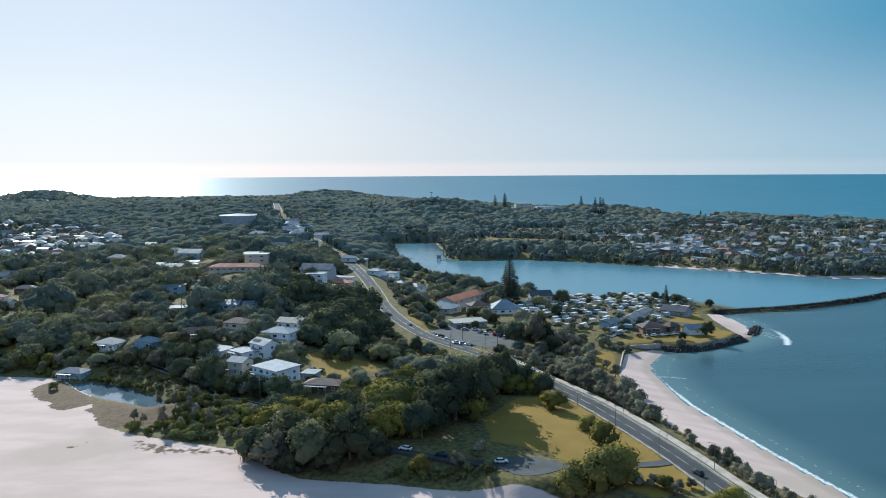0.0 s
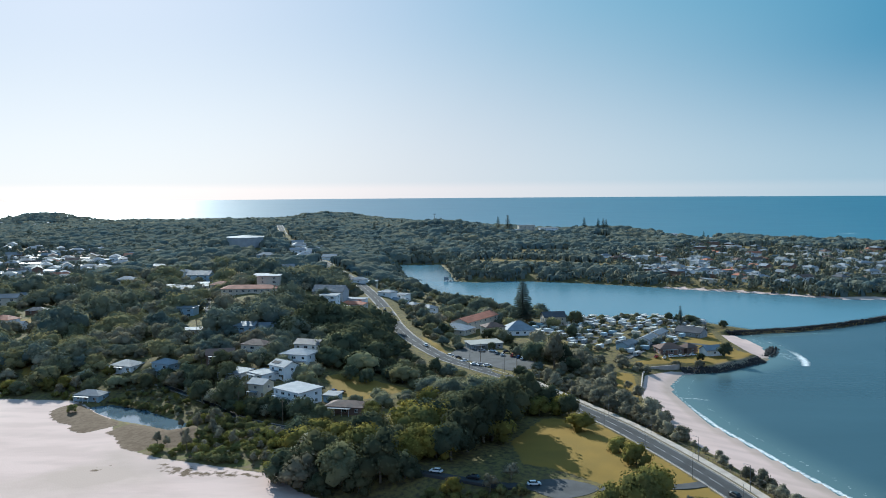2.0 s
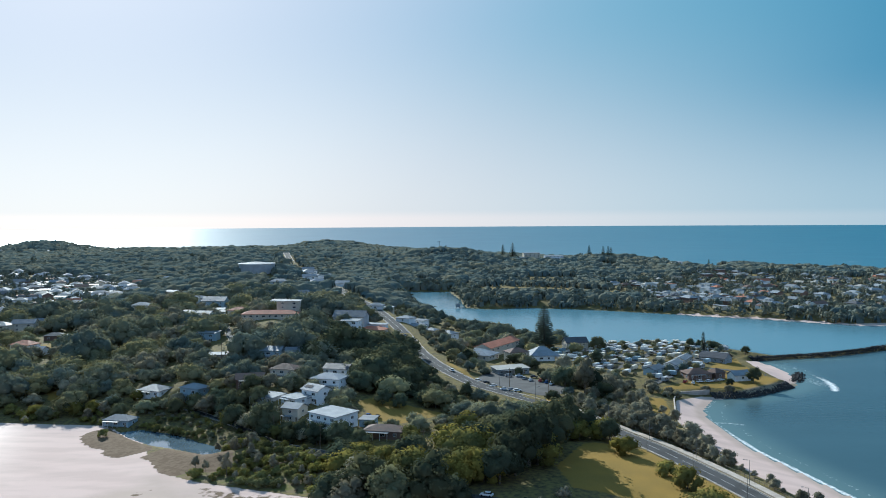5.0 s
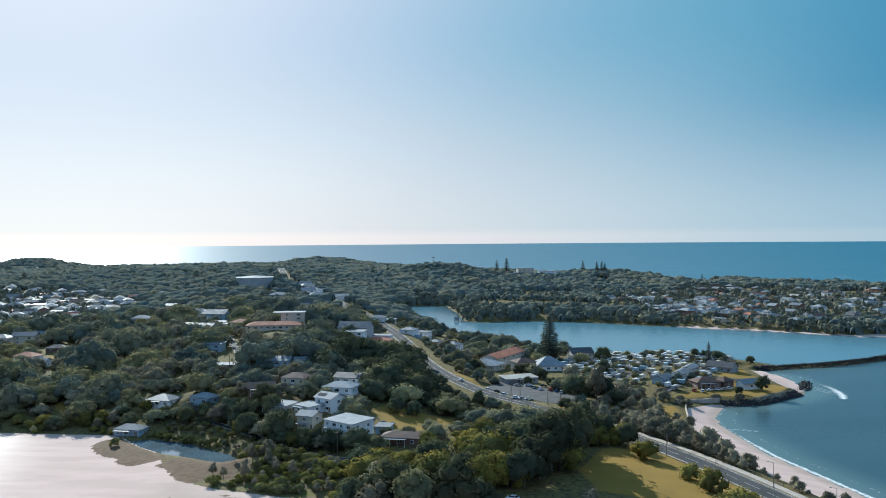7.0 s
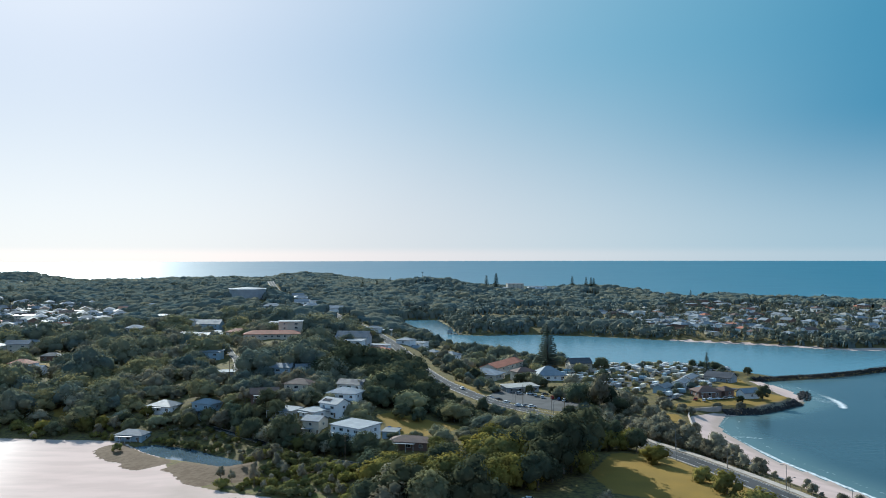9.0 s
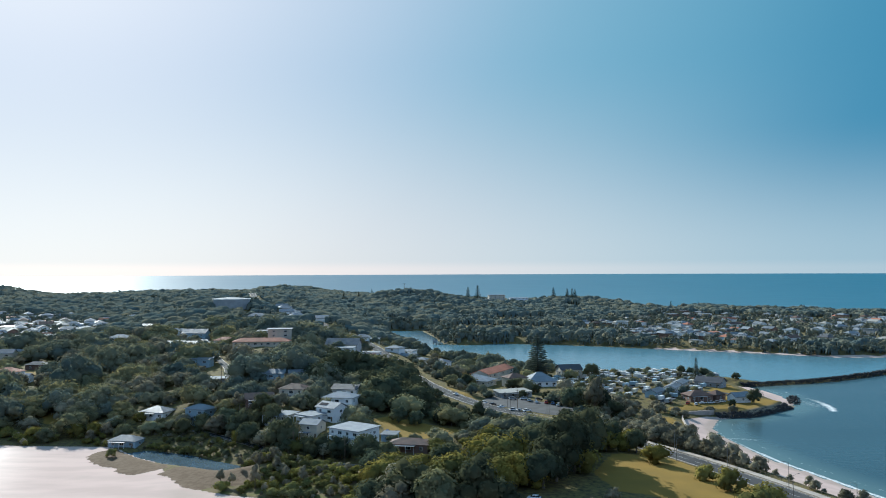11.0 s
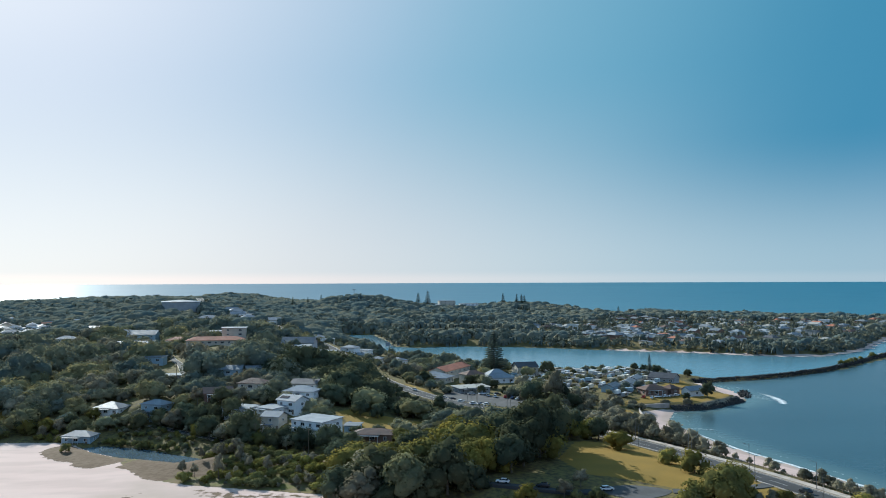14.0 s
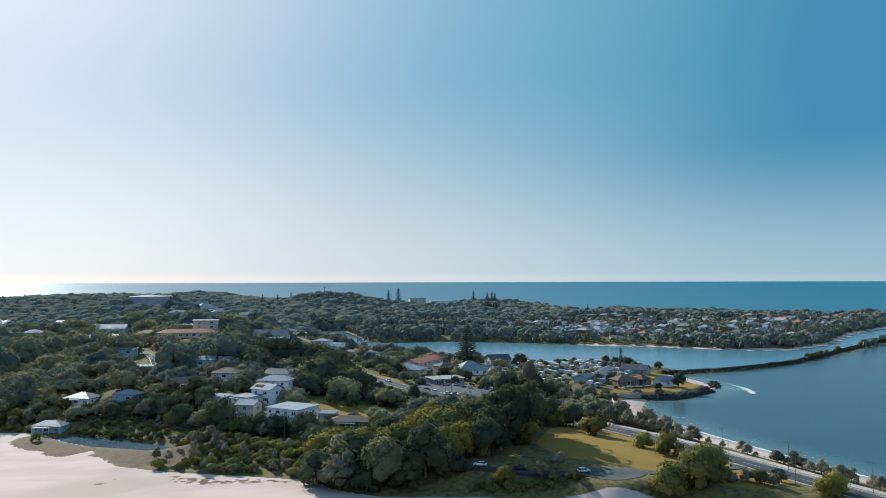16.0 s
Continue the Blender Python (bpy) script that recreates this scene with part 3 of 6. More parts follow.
colour_layer(ground_mesh, "zone", sand, lawn, mud)
colour_layer(ground_mesh, "zone_two", wet, damp, mask(SCRUB))
ground = tagged(new("ground", ground_mesh), "hilly coastal ground of grass, leaf litter, mud and pale sand", "ground", kind="structure")

# ---- the sea, river and lagoon: one sheet that bends up to the horizon far out ----
WX = steps((-4900, -1000, 130), (-1000, 60, 40), (60, 92.5, 2.5), (92.5, 135, 1.25), (135, 150, 2.5), (150, 260, 2.5), (260, 800, 12), (800, 2000, 60), (2000, 4900, 145))
WY = steps((-500, 200, 50), (200, 240, 5), (240, 470, 1.25), (470, 620, 2.5), (620, 700, 8), (700, 1250, 12), (1250, 2000, 25), (2000, 4900, 60))
sx, sy = np.meshgrid(WX, WY)
far = np.hypot(sx, sy)
WZ = 112.0 * smooth(2400, 7400, np.minimum(far, 4850))
verts, faces = sheet(WX, WY, np.minimum(WZ, 65.0))
out_there = np.hypot(verts[:, 0], verts[:, 1])
keep = out_there[faces].min(1) < 4850
pull = np.minimum(1.0, 4850 / np.maximum(out_there, 1.0))
verts[:, 0], verts[:, 1] = verts[:, 0] * pull, verts[:, 1] * pull
water_mesh = mesh_from("water", verts, faces[keep], [WATER, SEA_WATER])
water_mesh.polygons.foreach_set("material_index", (verts[faces[keep][:, 0], 1] > 1300).astype(np.int32))
water_mesh.polygons.foreach_set("use_smooth", [True] * len(water_mesh.polygons))
river_in = signed(RIVER, sx, sy)
sea_in = signed(SEA, sx, sy)
foam = np.where(sy < 480, ((0.95 - 0.42 * smooth(360, 425, sy)) * smooth(2.3, 0.2, np.abs(river_in - 1.3)) + 0.44 * smooth(3.4, 0.4, np.abs(river_in - 8.5))) * smooth(18, 12, line_gap([(128, 240), (118, 276), (109, 323), (101, 389), (101, 422), (110, 452)], sx, sy, False)[0]), 0)
crest = [(198, 592), (199, 578), (199, 565), (202, 553), (201, 538), (201, 524), (199, 509), (196, 497), (192, 487)]
foam = np.maximum(foam, (0.62 + 0.3 * smooth(545, 505, sy)) * smooth(1.5 + 3.2 * smooth(560, 500, sy), 0.4, line_gap(crest, sx, sy, False)[0]))
foam = np.maximum(foam, 0.5 * smooth(1.0, 0.4, np.hypot((sx - 192) / 9, (sy - 514) / 26)))
foam = np.maximum(foam, 0.46 * smooth(1.0, 0.3, np.hypot((sx - 193) / 7, (sy - 566) / 24)))
foam = np.maximum(foam, 0.62 * smooth(2.8, 0.4, line_gap([(102, 414), (106, 412.5), (110, 412), (114, 409)], sx, sy, False)[0]))
foam = np.maximum(foam, 0.7 * smooth(60, 15, np.abs(sea_in - 25)) * smooth(300, 500, sx))
foam = np.maximum(foam, 0.75 * smooth(9, 3, np.abs(sy - 1960 + 0.1 * sx)) * smooth(700, 760, sx) * smooth(1200, 1000, sx))
shallow = np.where(sy < 600, 0.7 * smooth(24, 2, river_in), 0) * (river_in > -2)
shallow = np.maximum(shallow, 0.8 * smooth(14, 3, line_gap([(330, 790), (380, 765), (440, 800)], sx, sy, False)[0]))
colour_layer(water_mesh, "shore", foam, shallow, smooth(-2, 8, signed(LAGOON, sx, sy)) * (sx < 900))
water = tagged(new("water", water_mesh), "blue-green river, lagoon and open sea with white surf", "water", kind="structure")


pond_rim = [(-147 + 1.5 * (x + 147), 387 + 1.5 * (y - 387), 0.08) for x, y in POND]
tagged(new("pond", mesh_from("pond", pond_rim + [(x, y, -1.2) for x, y, _ in pond_rim],
                             [tuple(range(len(POND)))[::-1]] + [(i, (i + 1) % len(POND), (i + 1) % len(POND) + len(POND), i + len(POND)) for i in range(len(POND))], POND_WATER)),
       "still dark pond that mirrors the shore trees", "pond", kind="structure")


# ---- roads ----
def along(line, step=4.0):
    """Evenly spaced places on a smooth curve through the points of a line."""
    pts = [Vector(p) for p in line]
    out = []
    for i in range(len(pts) - 1):
        p0, p1, p2, p3 = pts[max(i - 1, 0)], pts[i], pts[i + 1], pts[min(i + 2, len(pts) - 1)]
        count = max(2, int((p2 - p1).length / step))
        for k in range(count):
            u = k / count
            out.append(0.5 * ((2 * p1) + (p2 - p0) * u + (2 * p0 - 5 * p1 + 4 * p2 - p3) * u * u + (3 * p1 - p0 - 3 * p2 + p3) * u ** 3))
    return out + [pts[-1]]


def ribbon(line, left, right, lift, thick=0.25, dash=None):
    """A strip of road between two offsets from a line, with a thickness."""
    verts, faces = [], []
    pts = along(line)
    for i, p in enumerate(pts):
        way = (pts[min(i + 1, len(pts) - 1)] - pts[max(i - 1, 0)])
        side = Vector((way.y, -way.x, 0)).normalized()
        for off, up in ((left, lift), (right, lift), (right, lift - thick), (left, lift - thick)):
            verts.append(p + side * off + Vector((0, 0, up)))
    for i in range(len(pts) - 1):
        if dash and i % dash[0] >= dash[1]:
            continue
        a, b = 4 * i, 4 * i + 4
        faces += [(a, a + 1, b + 1, b), (a + 1, a + 2, b + 2, b + 1), (a + 3, a, b, b + 3)]
        if dash:
            faces += [(a, a + 3, a + 2, a + 1), (b, b + 1, b + 2, b + 3)]
    return verts, faces


for road_name, (width, line) in ROADS.items():
    v, f = ribbon(line, -width / 2, width / 2, 0.12, 0.5)
    road = tagged(new("road", mesh_from("road", v, f, OLD_ASPHALT if road_name in ("road_hotel", "road_hill") else ASPHALT)),
                  "grey asphalt road with kerbs and painted lines", "road", kind="structure")
    for side in (-1, 1):
        off = side * width / 2
        v, f = ribbon(line, min(off, off + side * 0.35), max(off, off + side * 0.35), 0.26, 0.6)
        part_mesh("kerb", mesh_from("kerb", v, f, CONCRETE), road, label="pale concrete kerb")
    if road_name == "road_river":
        for off in (-3.9, 0.0, 3.9):
            v, f = ribbon(line, off - 0.1, off + 0.1, 0.135, 0.01, (3, 2) if off == 0 else None)
            part_mesh("line_marking", mesh_from("line_marking", v, f, LINE_PAINT), road, label="white painted line")
        v, f = ribbon(line[:9], width / 2 + 1.2, width / 2 + 4.2, 0.3, 0.7)
        tagged(new("footpath", mesh_from("footpath", v, f, CONCRETE)), "pale concrete footpath beside the river road", "path", kind="structure")


def slab(rim, z, thick=0.5):
    n = len(rim)
    verts = [(x, y, z) for x, y in rim] + [(x, y, z - thick) for x, y in rim]
    return verts, [tuple(range(n))] + [(i, i + n, (i + 1) % n + n, (i + 1) % n) for i in range(n)]


for rim, z, text in ((CARPARK, 6.1, "grey asphalt car park beside the mown park"), (PARKING_LOT, 7.1, "wide grey asphalt parking lot")):
    fine_rim = [tuple(p)[:2] for p in along([(x, y, 0) for x, y in rim + rim[:1]], 2.0)[:-1]]
    tagged(new("car_park", mesh_from("car_park", *slab(fine_rim, z), OLD_ASPHALT)), text, "car park", kind="structure")


# ---- trees ----
NORMALS = {}


def blob_shell(rng, lobes, count, size, flat=0.0, shaggy=0.38, plain=False, single=False):
    """Many small leaf clumps over a set of round lobes, with uneven gaps, and a dark heart in each lobe."""
    verts, faces, normals = [], [], []
    total = sum(r * r for _, r in lobes)
    middle = sum((Vector(c) * r * r for c, r in lobes), Vector()) / total - Vector((0, 0, 0.25 * lobes[0][1]))
    for (c, r) in lobes:
        # heart of the lobe
        base = len(verts)
        heart = [(0, 0, 1), (0.8, 0, 0.45), (0.25, 0.76, 0.45), (-0.65, 0.47, 0.45), (-0.65, -0.47, 0.45), (0.25, -0.76, 0.45),
                 (0.65, 0.47, -0.45), (-0.25, 0.76, -0.45), (-0.8, 0, -0.45), (-0.25, -0.76, -0.45), (0.65, -0.47, -0.45), (0, 0, -1)]
        if plain:
            heart = [(0, 0, 1), (1, 0, 0), (0, 1, 0), (-1, 0, 0), (0, -1, 0)]
        for h in heart:
            k = r * rng.uniform(0.66, 0.86)
            verts.append((c[0] + h[0] * k, c[1] + h[1] * k, c[2] + h[2] * k * (1 - flat)))
            normals.append(tuple((Vector(h) * 0.4 + (Vector(verts[-1]) - middle).normalized() * 0.6).normalized()))
        for a, b, d in ((0, 1, 2), (0, 2, 3), (0, 3, 4), (0, 4, 1)) if plain else ((0, 1, 2), (0, 2, 3), (0, 3, 4), (0, 4, 5), (0, 5, 1), (1, 6, 2), (2, 6, 7), (2, 7, 3), (3, 7, 8), (3, 8, 4),
                        (4, 8, 9), (4, 9, 5), (5, 9, 10), (5, 10, 1), (1, 10, 6), (11, 7, 6), (11, 8, 7), (11, 9, 8), (11, 10, 9), (11, 6, 10)):
            faces.append((base + a, base + b, base + d))
        # leaves gather on a few sprays, so that each lobe is lumpy in turn
        sprays = []
        for k in range(9):
            u, a = rng.uniform(-0.5, 1.0), 6.2832 * (k + rng.uniform(-0.4, 0.4)) * 0.382
            sprays.append(Vector((math.sqrt(1 - u * u) * math.cos(a), math.sqrt(1 - u * u) * math.sin(a), u)))
        for _ in range(int(count * r * r / total)):
            u, a = rng.uniform(-0.75, 1.0), rng.uniform(0, 6.2832)
            n = Vector((math.sqrt(1 - u * u) * math.cos(a), math.sqrt(1 - u * u) * math.sin(a), u))
            if rng.random() < 0.5:
                n = (rng.choice(sprays) + n * rng.uniform(0.15, 0.55)).normalized()
            k = r * (0.86 + 0.18 * max(0.0, max(n.dot(q) for q in sprays)) ** 5 + rng.uniform(-0.06, 0.10))
            p = Vector((c[0] + n.x * k, c[1] + n.y * k, c[2] + n.z * k * (1 - flat)))
            round_way = n.copy()
            n = (n + Vector((rng.gauss(0, shaggy), rng.gauss(0, shaggy), rng.gauss(0.25, shaggy)))).normalized()
            t = n.orthogonal().normalized()
            t.rotate(Matrix.Rotation(rng.uniform(0, 6.28), 3, n))
            b = n.cross(t)
            s = size * rng.uniform(0.55, 1.25)
            o = len(verts)
            bend = n * s * 0.3
            corners = (t * s, b * s * 0.8 - bend, -t * s * 0.9 - b * s * 0.5) if single else (t * s, b * s * 0.7 - bend, -t * s, -b * s * 0.75 - bend)
            for q in corners:
                verts.append(tuple(p + q))
                normals.append(tuple((round_way * 0.42 + (p - middle).normalized() * 0.34 + n * 0.42).normalized()))
            faces.append((o, o + 1, o + 2))
            if not single:
                faces.append((o, o + 2, o + 3))
    return verts, faces, normals


def trunk_mesh(rng, tall, girth, lobes, name="trunk"):
    """A tapered trunk with limbs that reach into the lobes of the crown."""
    bm = bmesh.new()
    fork = Vector((rng.uniform(-0.3, 0.3), rng.uniform(-0.3, 0.3), tall * 0.45))
    add_rod(bm, (0, 0, -1.2), fork, girth, girth * 0.7, 7)
    bm.verts.ensure_lookup_table()
    crotch = max(bm.verts, key=lambda v: v.co.z)
    for c, r in lobes[:6]:
        known = set(bm.verts)
        add_rod(bm, fork - Vector((0, 0, 0.3)), (c[0], c[1], c[2] - 0.2 * r), girth * 0.5, girth * 0.14, 5)
        foot = sorted((v for v in bm.verts if v not in known), key=lambda v: (v.co - fork).length)[:2]
        bm.faces.new((crotch, foot[0], foot[1]))
    me = bpy.data.meshes.new(name)
    bm.to_mesh(me)
    bm.free()
    me.materials.append(BARK)
    return me


def broad_kind(seed, tall, wide, leaf_name, count, size, lobe_count=11, low=0.14, single=False):
    """A domed tree: a broad heart, a ring of shoulders, a few heads above them and skirts below."""
    rng = random.Random(seed)
    lobes = [((rng.uniform(-0.05, 0.05) * wide, rng.uniform(-0.05, 0.05) * wide, tall * 0.58), wide * 0.34)]
    for part_of, reach, z0, z1, r0, r1 in ((0.45, 0.31, 0.40, 0.62, 0.19, 0.26), (0.32, 0.17, 0.66, 0.84, 0.15, 0.23), (0.23, 0.29, low + 0.10, low + 0.24, 0.15, 0.21)):
        many = max(2, round(lobe_count * part_of))
        shift = rng.uniform(0, 6.28)
        for i in range(many):
            a = shift + 6.2832 * (i + rng.uniform(-0.3, 0.3)) / many
            out = wide * reach * rng.uniform(0.75, 1.12)
            lobes.append(((out * math.cos(a), out * math.sin(a), tall * rng.uniform(z0, z1)), wide * rng.uniform(r0, r1)))
    v, f, n = blob_shell(rng, lobes, count, size, 0.15, single=single)
    crown = mesh_from("crown", v, f, LEAF[leaf_name])
    set_normals(crown, n)
    NORMALS[crown.name] = np.array(n)
    return trunk_mesh(rng, tall, 0.03 * tall, lobes[1:]), crown


def pine_kind(seed, tall, wide, count, size):
    """A Norfolk pine: a straight mast with whorls of level branches, narrowing to a point."""
    rng = random.Random(seed)
    verts, faces = [], []
    tiers = int(tall / 1.5)
    for k in range(tiers):
        u = k / tiers
        z = tall * (0.12 + 0.86 * u)
        reach = wide / 2 * (1 - u) ** 0.8 * rng.uniform(0.72, 1.1) + 0.25
        arms = 9 if u < 0.7 else 6
        turn = rng.uniform(0, 6.28)
        for j in range(arms):
            a = turn + 6.2832 * j / arms + rng.uniform(-0.15, 0.15)
            way = Vector((math.cos(a), math.sin(a), 0))
            side = Vector((-way.y, way.x, 0))
            for m in range(max(2, int(count * (1 - 0.6 * u)))):
                w = (m + 0.6) / max(2, int(count * (1 - 0.6 * u)))
                p = way * reach * w + Vector((0, 0, z + reach * (0.16 * w * w - 0.02)))
                s = size * (1.15 - 0.5 * w) * rng.uniform(0.8, 1.2)
                o = len(verts)
                for q in (way * s * 1.1, side * s * 0.8 - Vector((0, 0, 0.12 * s)), -way * s, -side * s * 0.8 - Vector((0, 0, 0.12 * s))):
                    verts.append(tuple(p + q))
                faces += [(o, o + 1, o + 2), (o, o + 2, o + 3)]
                o = len(verts)
                for q in (way * s, Vector((0, 0, 0.34 * s)), -way * s, Vector((0, 0, -0.32 * s))):
                    verts.append(tuple(p + q))
                faces += [(o, o + 1, o + 2), (o, o + 2, o + 3)]
    bm = bmesh.new()
    add_rod(bm, (0, 0, -1), (0, 0, tall * 0.98), 0.02 * tall, 0.05, 8)
    me = bpy.data.meshes.new("trunk")
    bm.to_mesh(me)
    bm.free()
    me.materials.append(BARK)
    crown = mesh_from("crown", verts, faces, LEAF["pine"])
    set_normals(crown, [(x * 0.35, y * 0.35, math.hypot(x, y) * 0.3 + 0.4) for x, y, _ in verts])
    return me, crown


TREE_TEXT = {
    "dark": "dense dark green broad-leaved tree with a rounded crown", "olive": "olive-yellow sunlit broad-leaved tree with a clumped crown",
    "grey": "grey-green coastal she-oak with a loose open crown", "bush": "low bright green shrub on the sandy shore",
    "pine": "tall dark Norfolk pine with level whorled branches",
}
NEAR = {
    "dark": [broad_kind(11 + i, 10.5 + i, 12.0 + 0.8 * i, "dark", 1020, 0.39, 14) for i in range(3)],
    "olive": [broad_kind(31 + i, 10.0 + i, 11.5 + 0.7 * i, "olive", 1020, 0.38, 14) for i in range(3)],
    "grey": [broad_kind(51 + i, 8.5 + i, 7.4 + 0.5 * i, "grey", 600, 0.33, 13, 0.25) for i in range(3)],
    "bush": [broad_kind(71 + i, 2.6 + 0.5 * i, 4.2 + 0.5 * i, "bush", 230, 0.31, 7, 0.05) for i in range(2)],
}
MID = {
    "dark": [broad_kind(111 + i, 10 + i, 14.0 + i, "dark_hazed", 620, 0.54, 13, single=True) for i in range(2)],
    # same trees in a darker leaf colour, as if in shade
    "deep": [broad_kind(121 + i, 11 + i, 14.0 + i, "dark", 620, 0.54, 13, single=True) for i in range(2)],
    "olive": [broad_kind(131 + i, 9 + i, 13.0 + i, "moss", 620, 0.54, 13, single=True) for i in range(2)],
    "grey": [broad_kind(151 + i, 9 + i, 10.5 + i, "grey", 540, 0.50, 12, single=True) for i in range(2)],
}
PINE = [pine_kind(5, 30.0, 18.0, 16, 1.3), pine_kind(6, 28.0, 10.5, 7, 1.3)]


def tree(x, y, kind, kinds, index, size=1.0, turn=0.0, group="", lift=0.0):
    trunk, crown = kinds
    top = new("norfolk_pine" if kind == "pine" else "shrub" if kind == "bush" else "tree")
    top.matrix_basis = Matrix.Translation((x, y, ground_at(x, y) + lift)) @ Matrix.Rotation(turn, 4, "Z") @ Matrix.Diagonal((size, size, size * (0.9 + 0.2 * ((index * 7) % 5) / 5), 1))
    part_mesh("trunk", trunk, top)
    part_mesh("crown", crown, top)
    return tagged(top, TREE_TEXT[kind], "pine tree" if kind == "pine" else "shrub" if kind == "bush" else "tree", group)


# places that stay free of trees: built ground, and the feet of houses
def free_of(x, y, gap):
    ok = np.ones(x.shape, bool)
    for width, line in ROADS.values():
        ok &= line_gap([p[:2] for p in line], x, y, False)[0] > width / 2 + (2.2 + gap * 0.5) * np.where((y > 430) & (width > 7), 1.6, np.where((y > 440) | (3.7 < width < 7), 0.4, 1.0))
    for area in (LAWN_PARK, LAWN_HILL, LAWN_LOT, LAWN_VERGE, LAWN_WALL, LAWN_TERRACE, LAWN_SPIT, CARPARK, PARKING_LOT, POND, MUD_ISLET, MUD_FLAT, GLADE_WEST, GLADE_HILL, BEACH, COVE, LAWN_NORTH, SURF_GAP, *FIELDS, *CLEARINGS):
        ok &= signed(area, x, y) < -0.3 * gap
    ok &= signed(SANDFLAT, x, y) < -1.0 - 0.2 * gap
    for area in (RIVER, LAGOON, SEA):
        ok &= signed(area, x, y) < -0.55 * gap
    for hx, hy, reach in HOUSE_FEET if y.min() < 700 else ():
        ok &= (x - hx) ** 2 + (y - hy) ** 2 > (reach + gap * 0.35) ** 2
    return ok


SUBURB_EAST = [(230, 890), (330, 830), (450, 870), (640, 1080), (770, 1210), (650, 1270), (530, 1360), (410, 1480), (330, 1300), (200, 1200), (185, 1100)]
SUBURB_WEST = [(-700, 760), (-420, 640), (-330, 720), (-330, 1000), (-560, 1250), (-900, 1200)]
CLEARINGS = [CARAVANS, [(-160, 418), (-140, 403), (-120, 382), (-122, 370), (-168, 408)], [(-8, 540), (2, 512), (44, 505), (54, 540), (40, 562), (10, 552)], [(44, 600), (40, 560), (60, 500), (84, 480), (130, 480), (205, 520), (215, 600), (196, 632), (175, 668), (84, 676)]]


def spread(rng, x0, x1, y0, y1, gap, room, slack=12):
    """Uneven places in a field, about gap apart, that are free of built things and within the width of the view."""
    out = []
    y = y0
    row = 0
    while y < y1:
        x = x0 + (row % 2) * gap / 2
        while x < x1:
            out.append((x + rng.uniform(-0.36, 0.36) * gap, y + rng.uniform(-0.36, 0.36) * gap))
            x += gap
        y += gap * 0.86
        row += 1
    px, py = np.array(out).T
    ok = free_of(px, py, room) & (px > -32 - slack - 0.55 * py) & (px < slack - 20 + 0.72 * py)
    return [(float(a), float(b)) for a, b in zip(px[ok], py[ok])]


def merged(name, planted, text, category="trees"):
    """Joins trees that are too many to count into one mesh, each with its trunk and crown."""
    verts, faces, slots, mats, o = [], [], [], [], 0
    normals = []
    store = {}
    for kinds, m in planted:
        for me in kinds:
            if me.name not in store:
                v = np.empty(len(me.vertices) * 3, np.float32)
                me.vertices.foreach_get("co", v)
                store[me.name] = v.reshape(-1, 3), [tuple(p.vertices) for p in me.polygons]
            v, f = store[me.name]
            if me.materials[0] not in mats:
                mats.append(me.materials[0])
            w = np.array(m)
            verts.append(v @ w[:3, :3].T + w[:3, 3])
            normals.append(NORMALS[me.name] @ w[:3, :3].T if me.name in NORMALS else np.zeros((len(v), 3)))
            faces += [tuple(i + o for i in t) for t in f]
            slots += [mats.index(me.materials[0])] * len(f)
            o += len(v)
    me = mesh_from(name, np.concatenate(verts).tolist(), faces, mats)
    me.polygons.foreach_set("material_index", slots)
    if NORMALS and category == "trees":
        set_normals(me, np.concatenate(normals))
    return tagged(new(name, me), text, category, kind="stuff")


HOUSE_CELLS = {}


def garden(x, y):
    """Trees stay low in the gardens on the open side of a house."""
    return 0.74 if any((x - hx) ** 2 + (y - hy) ** 2 < reach * reach for hx, hy, reach in GARDENS) else 1.0


TREE_COUNT = {"tree": 0, "she_oak": 0, "shrub": 0}
CROWD = []


def grow(x, y, kind, kinds, index, size, turn, group, wide=1.0):
    """A tree as a thing of its own, or, past about 300 of a kind, one of the crowd."""
    name = {"bush": "shrub", "grey": "she_oak"}.get(kind, "tree")
    TREE_COUNT[name] += 1
    if TREE_COUNT[name] <= (120 if name == "tree" else 240):
        ob = tree(x, y, kind, kinds, index, size, turn, group, -1.5 * size if kind in ("grey", "dark") else -0.9 * size if kind == "olive" else 0.0)
        ob.name = name
        ob.scale.x, ob.scale.y = ob.scale.x * wide, ob.scale.y * wide
        return ob
    CROWD.append((kinds, Matrix.Translation((x, y, ground_at(x, y) - (1.4 * size if kind != "bush" else 0))) @ Matrix.Rotation(turn, 4, "Z") @ Matrix.Diagonal((size * wide, size * wide, size * (0.9 + 0.2 * ((index * 7) % 5) / 5), 1))))


def patchy(x, y, scale, shift=0.0):
    """A slow drift over the land, about -1 to 1."""
    return noise.noise(Vector((x / scale + shift, y / scale, shift))) * 1.6


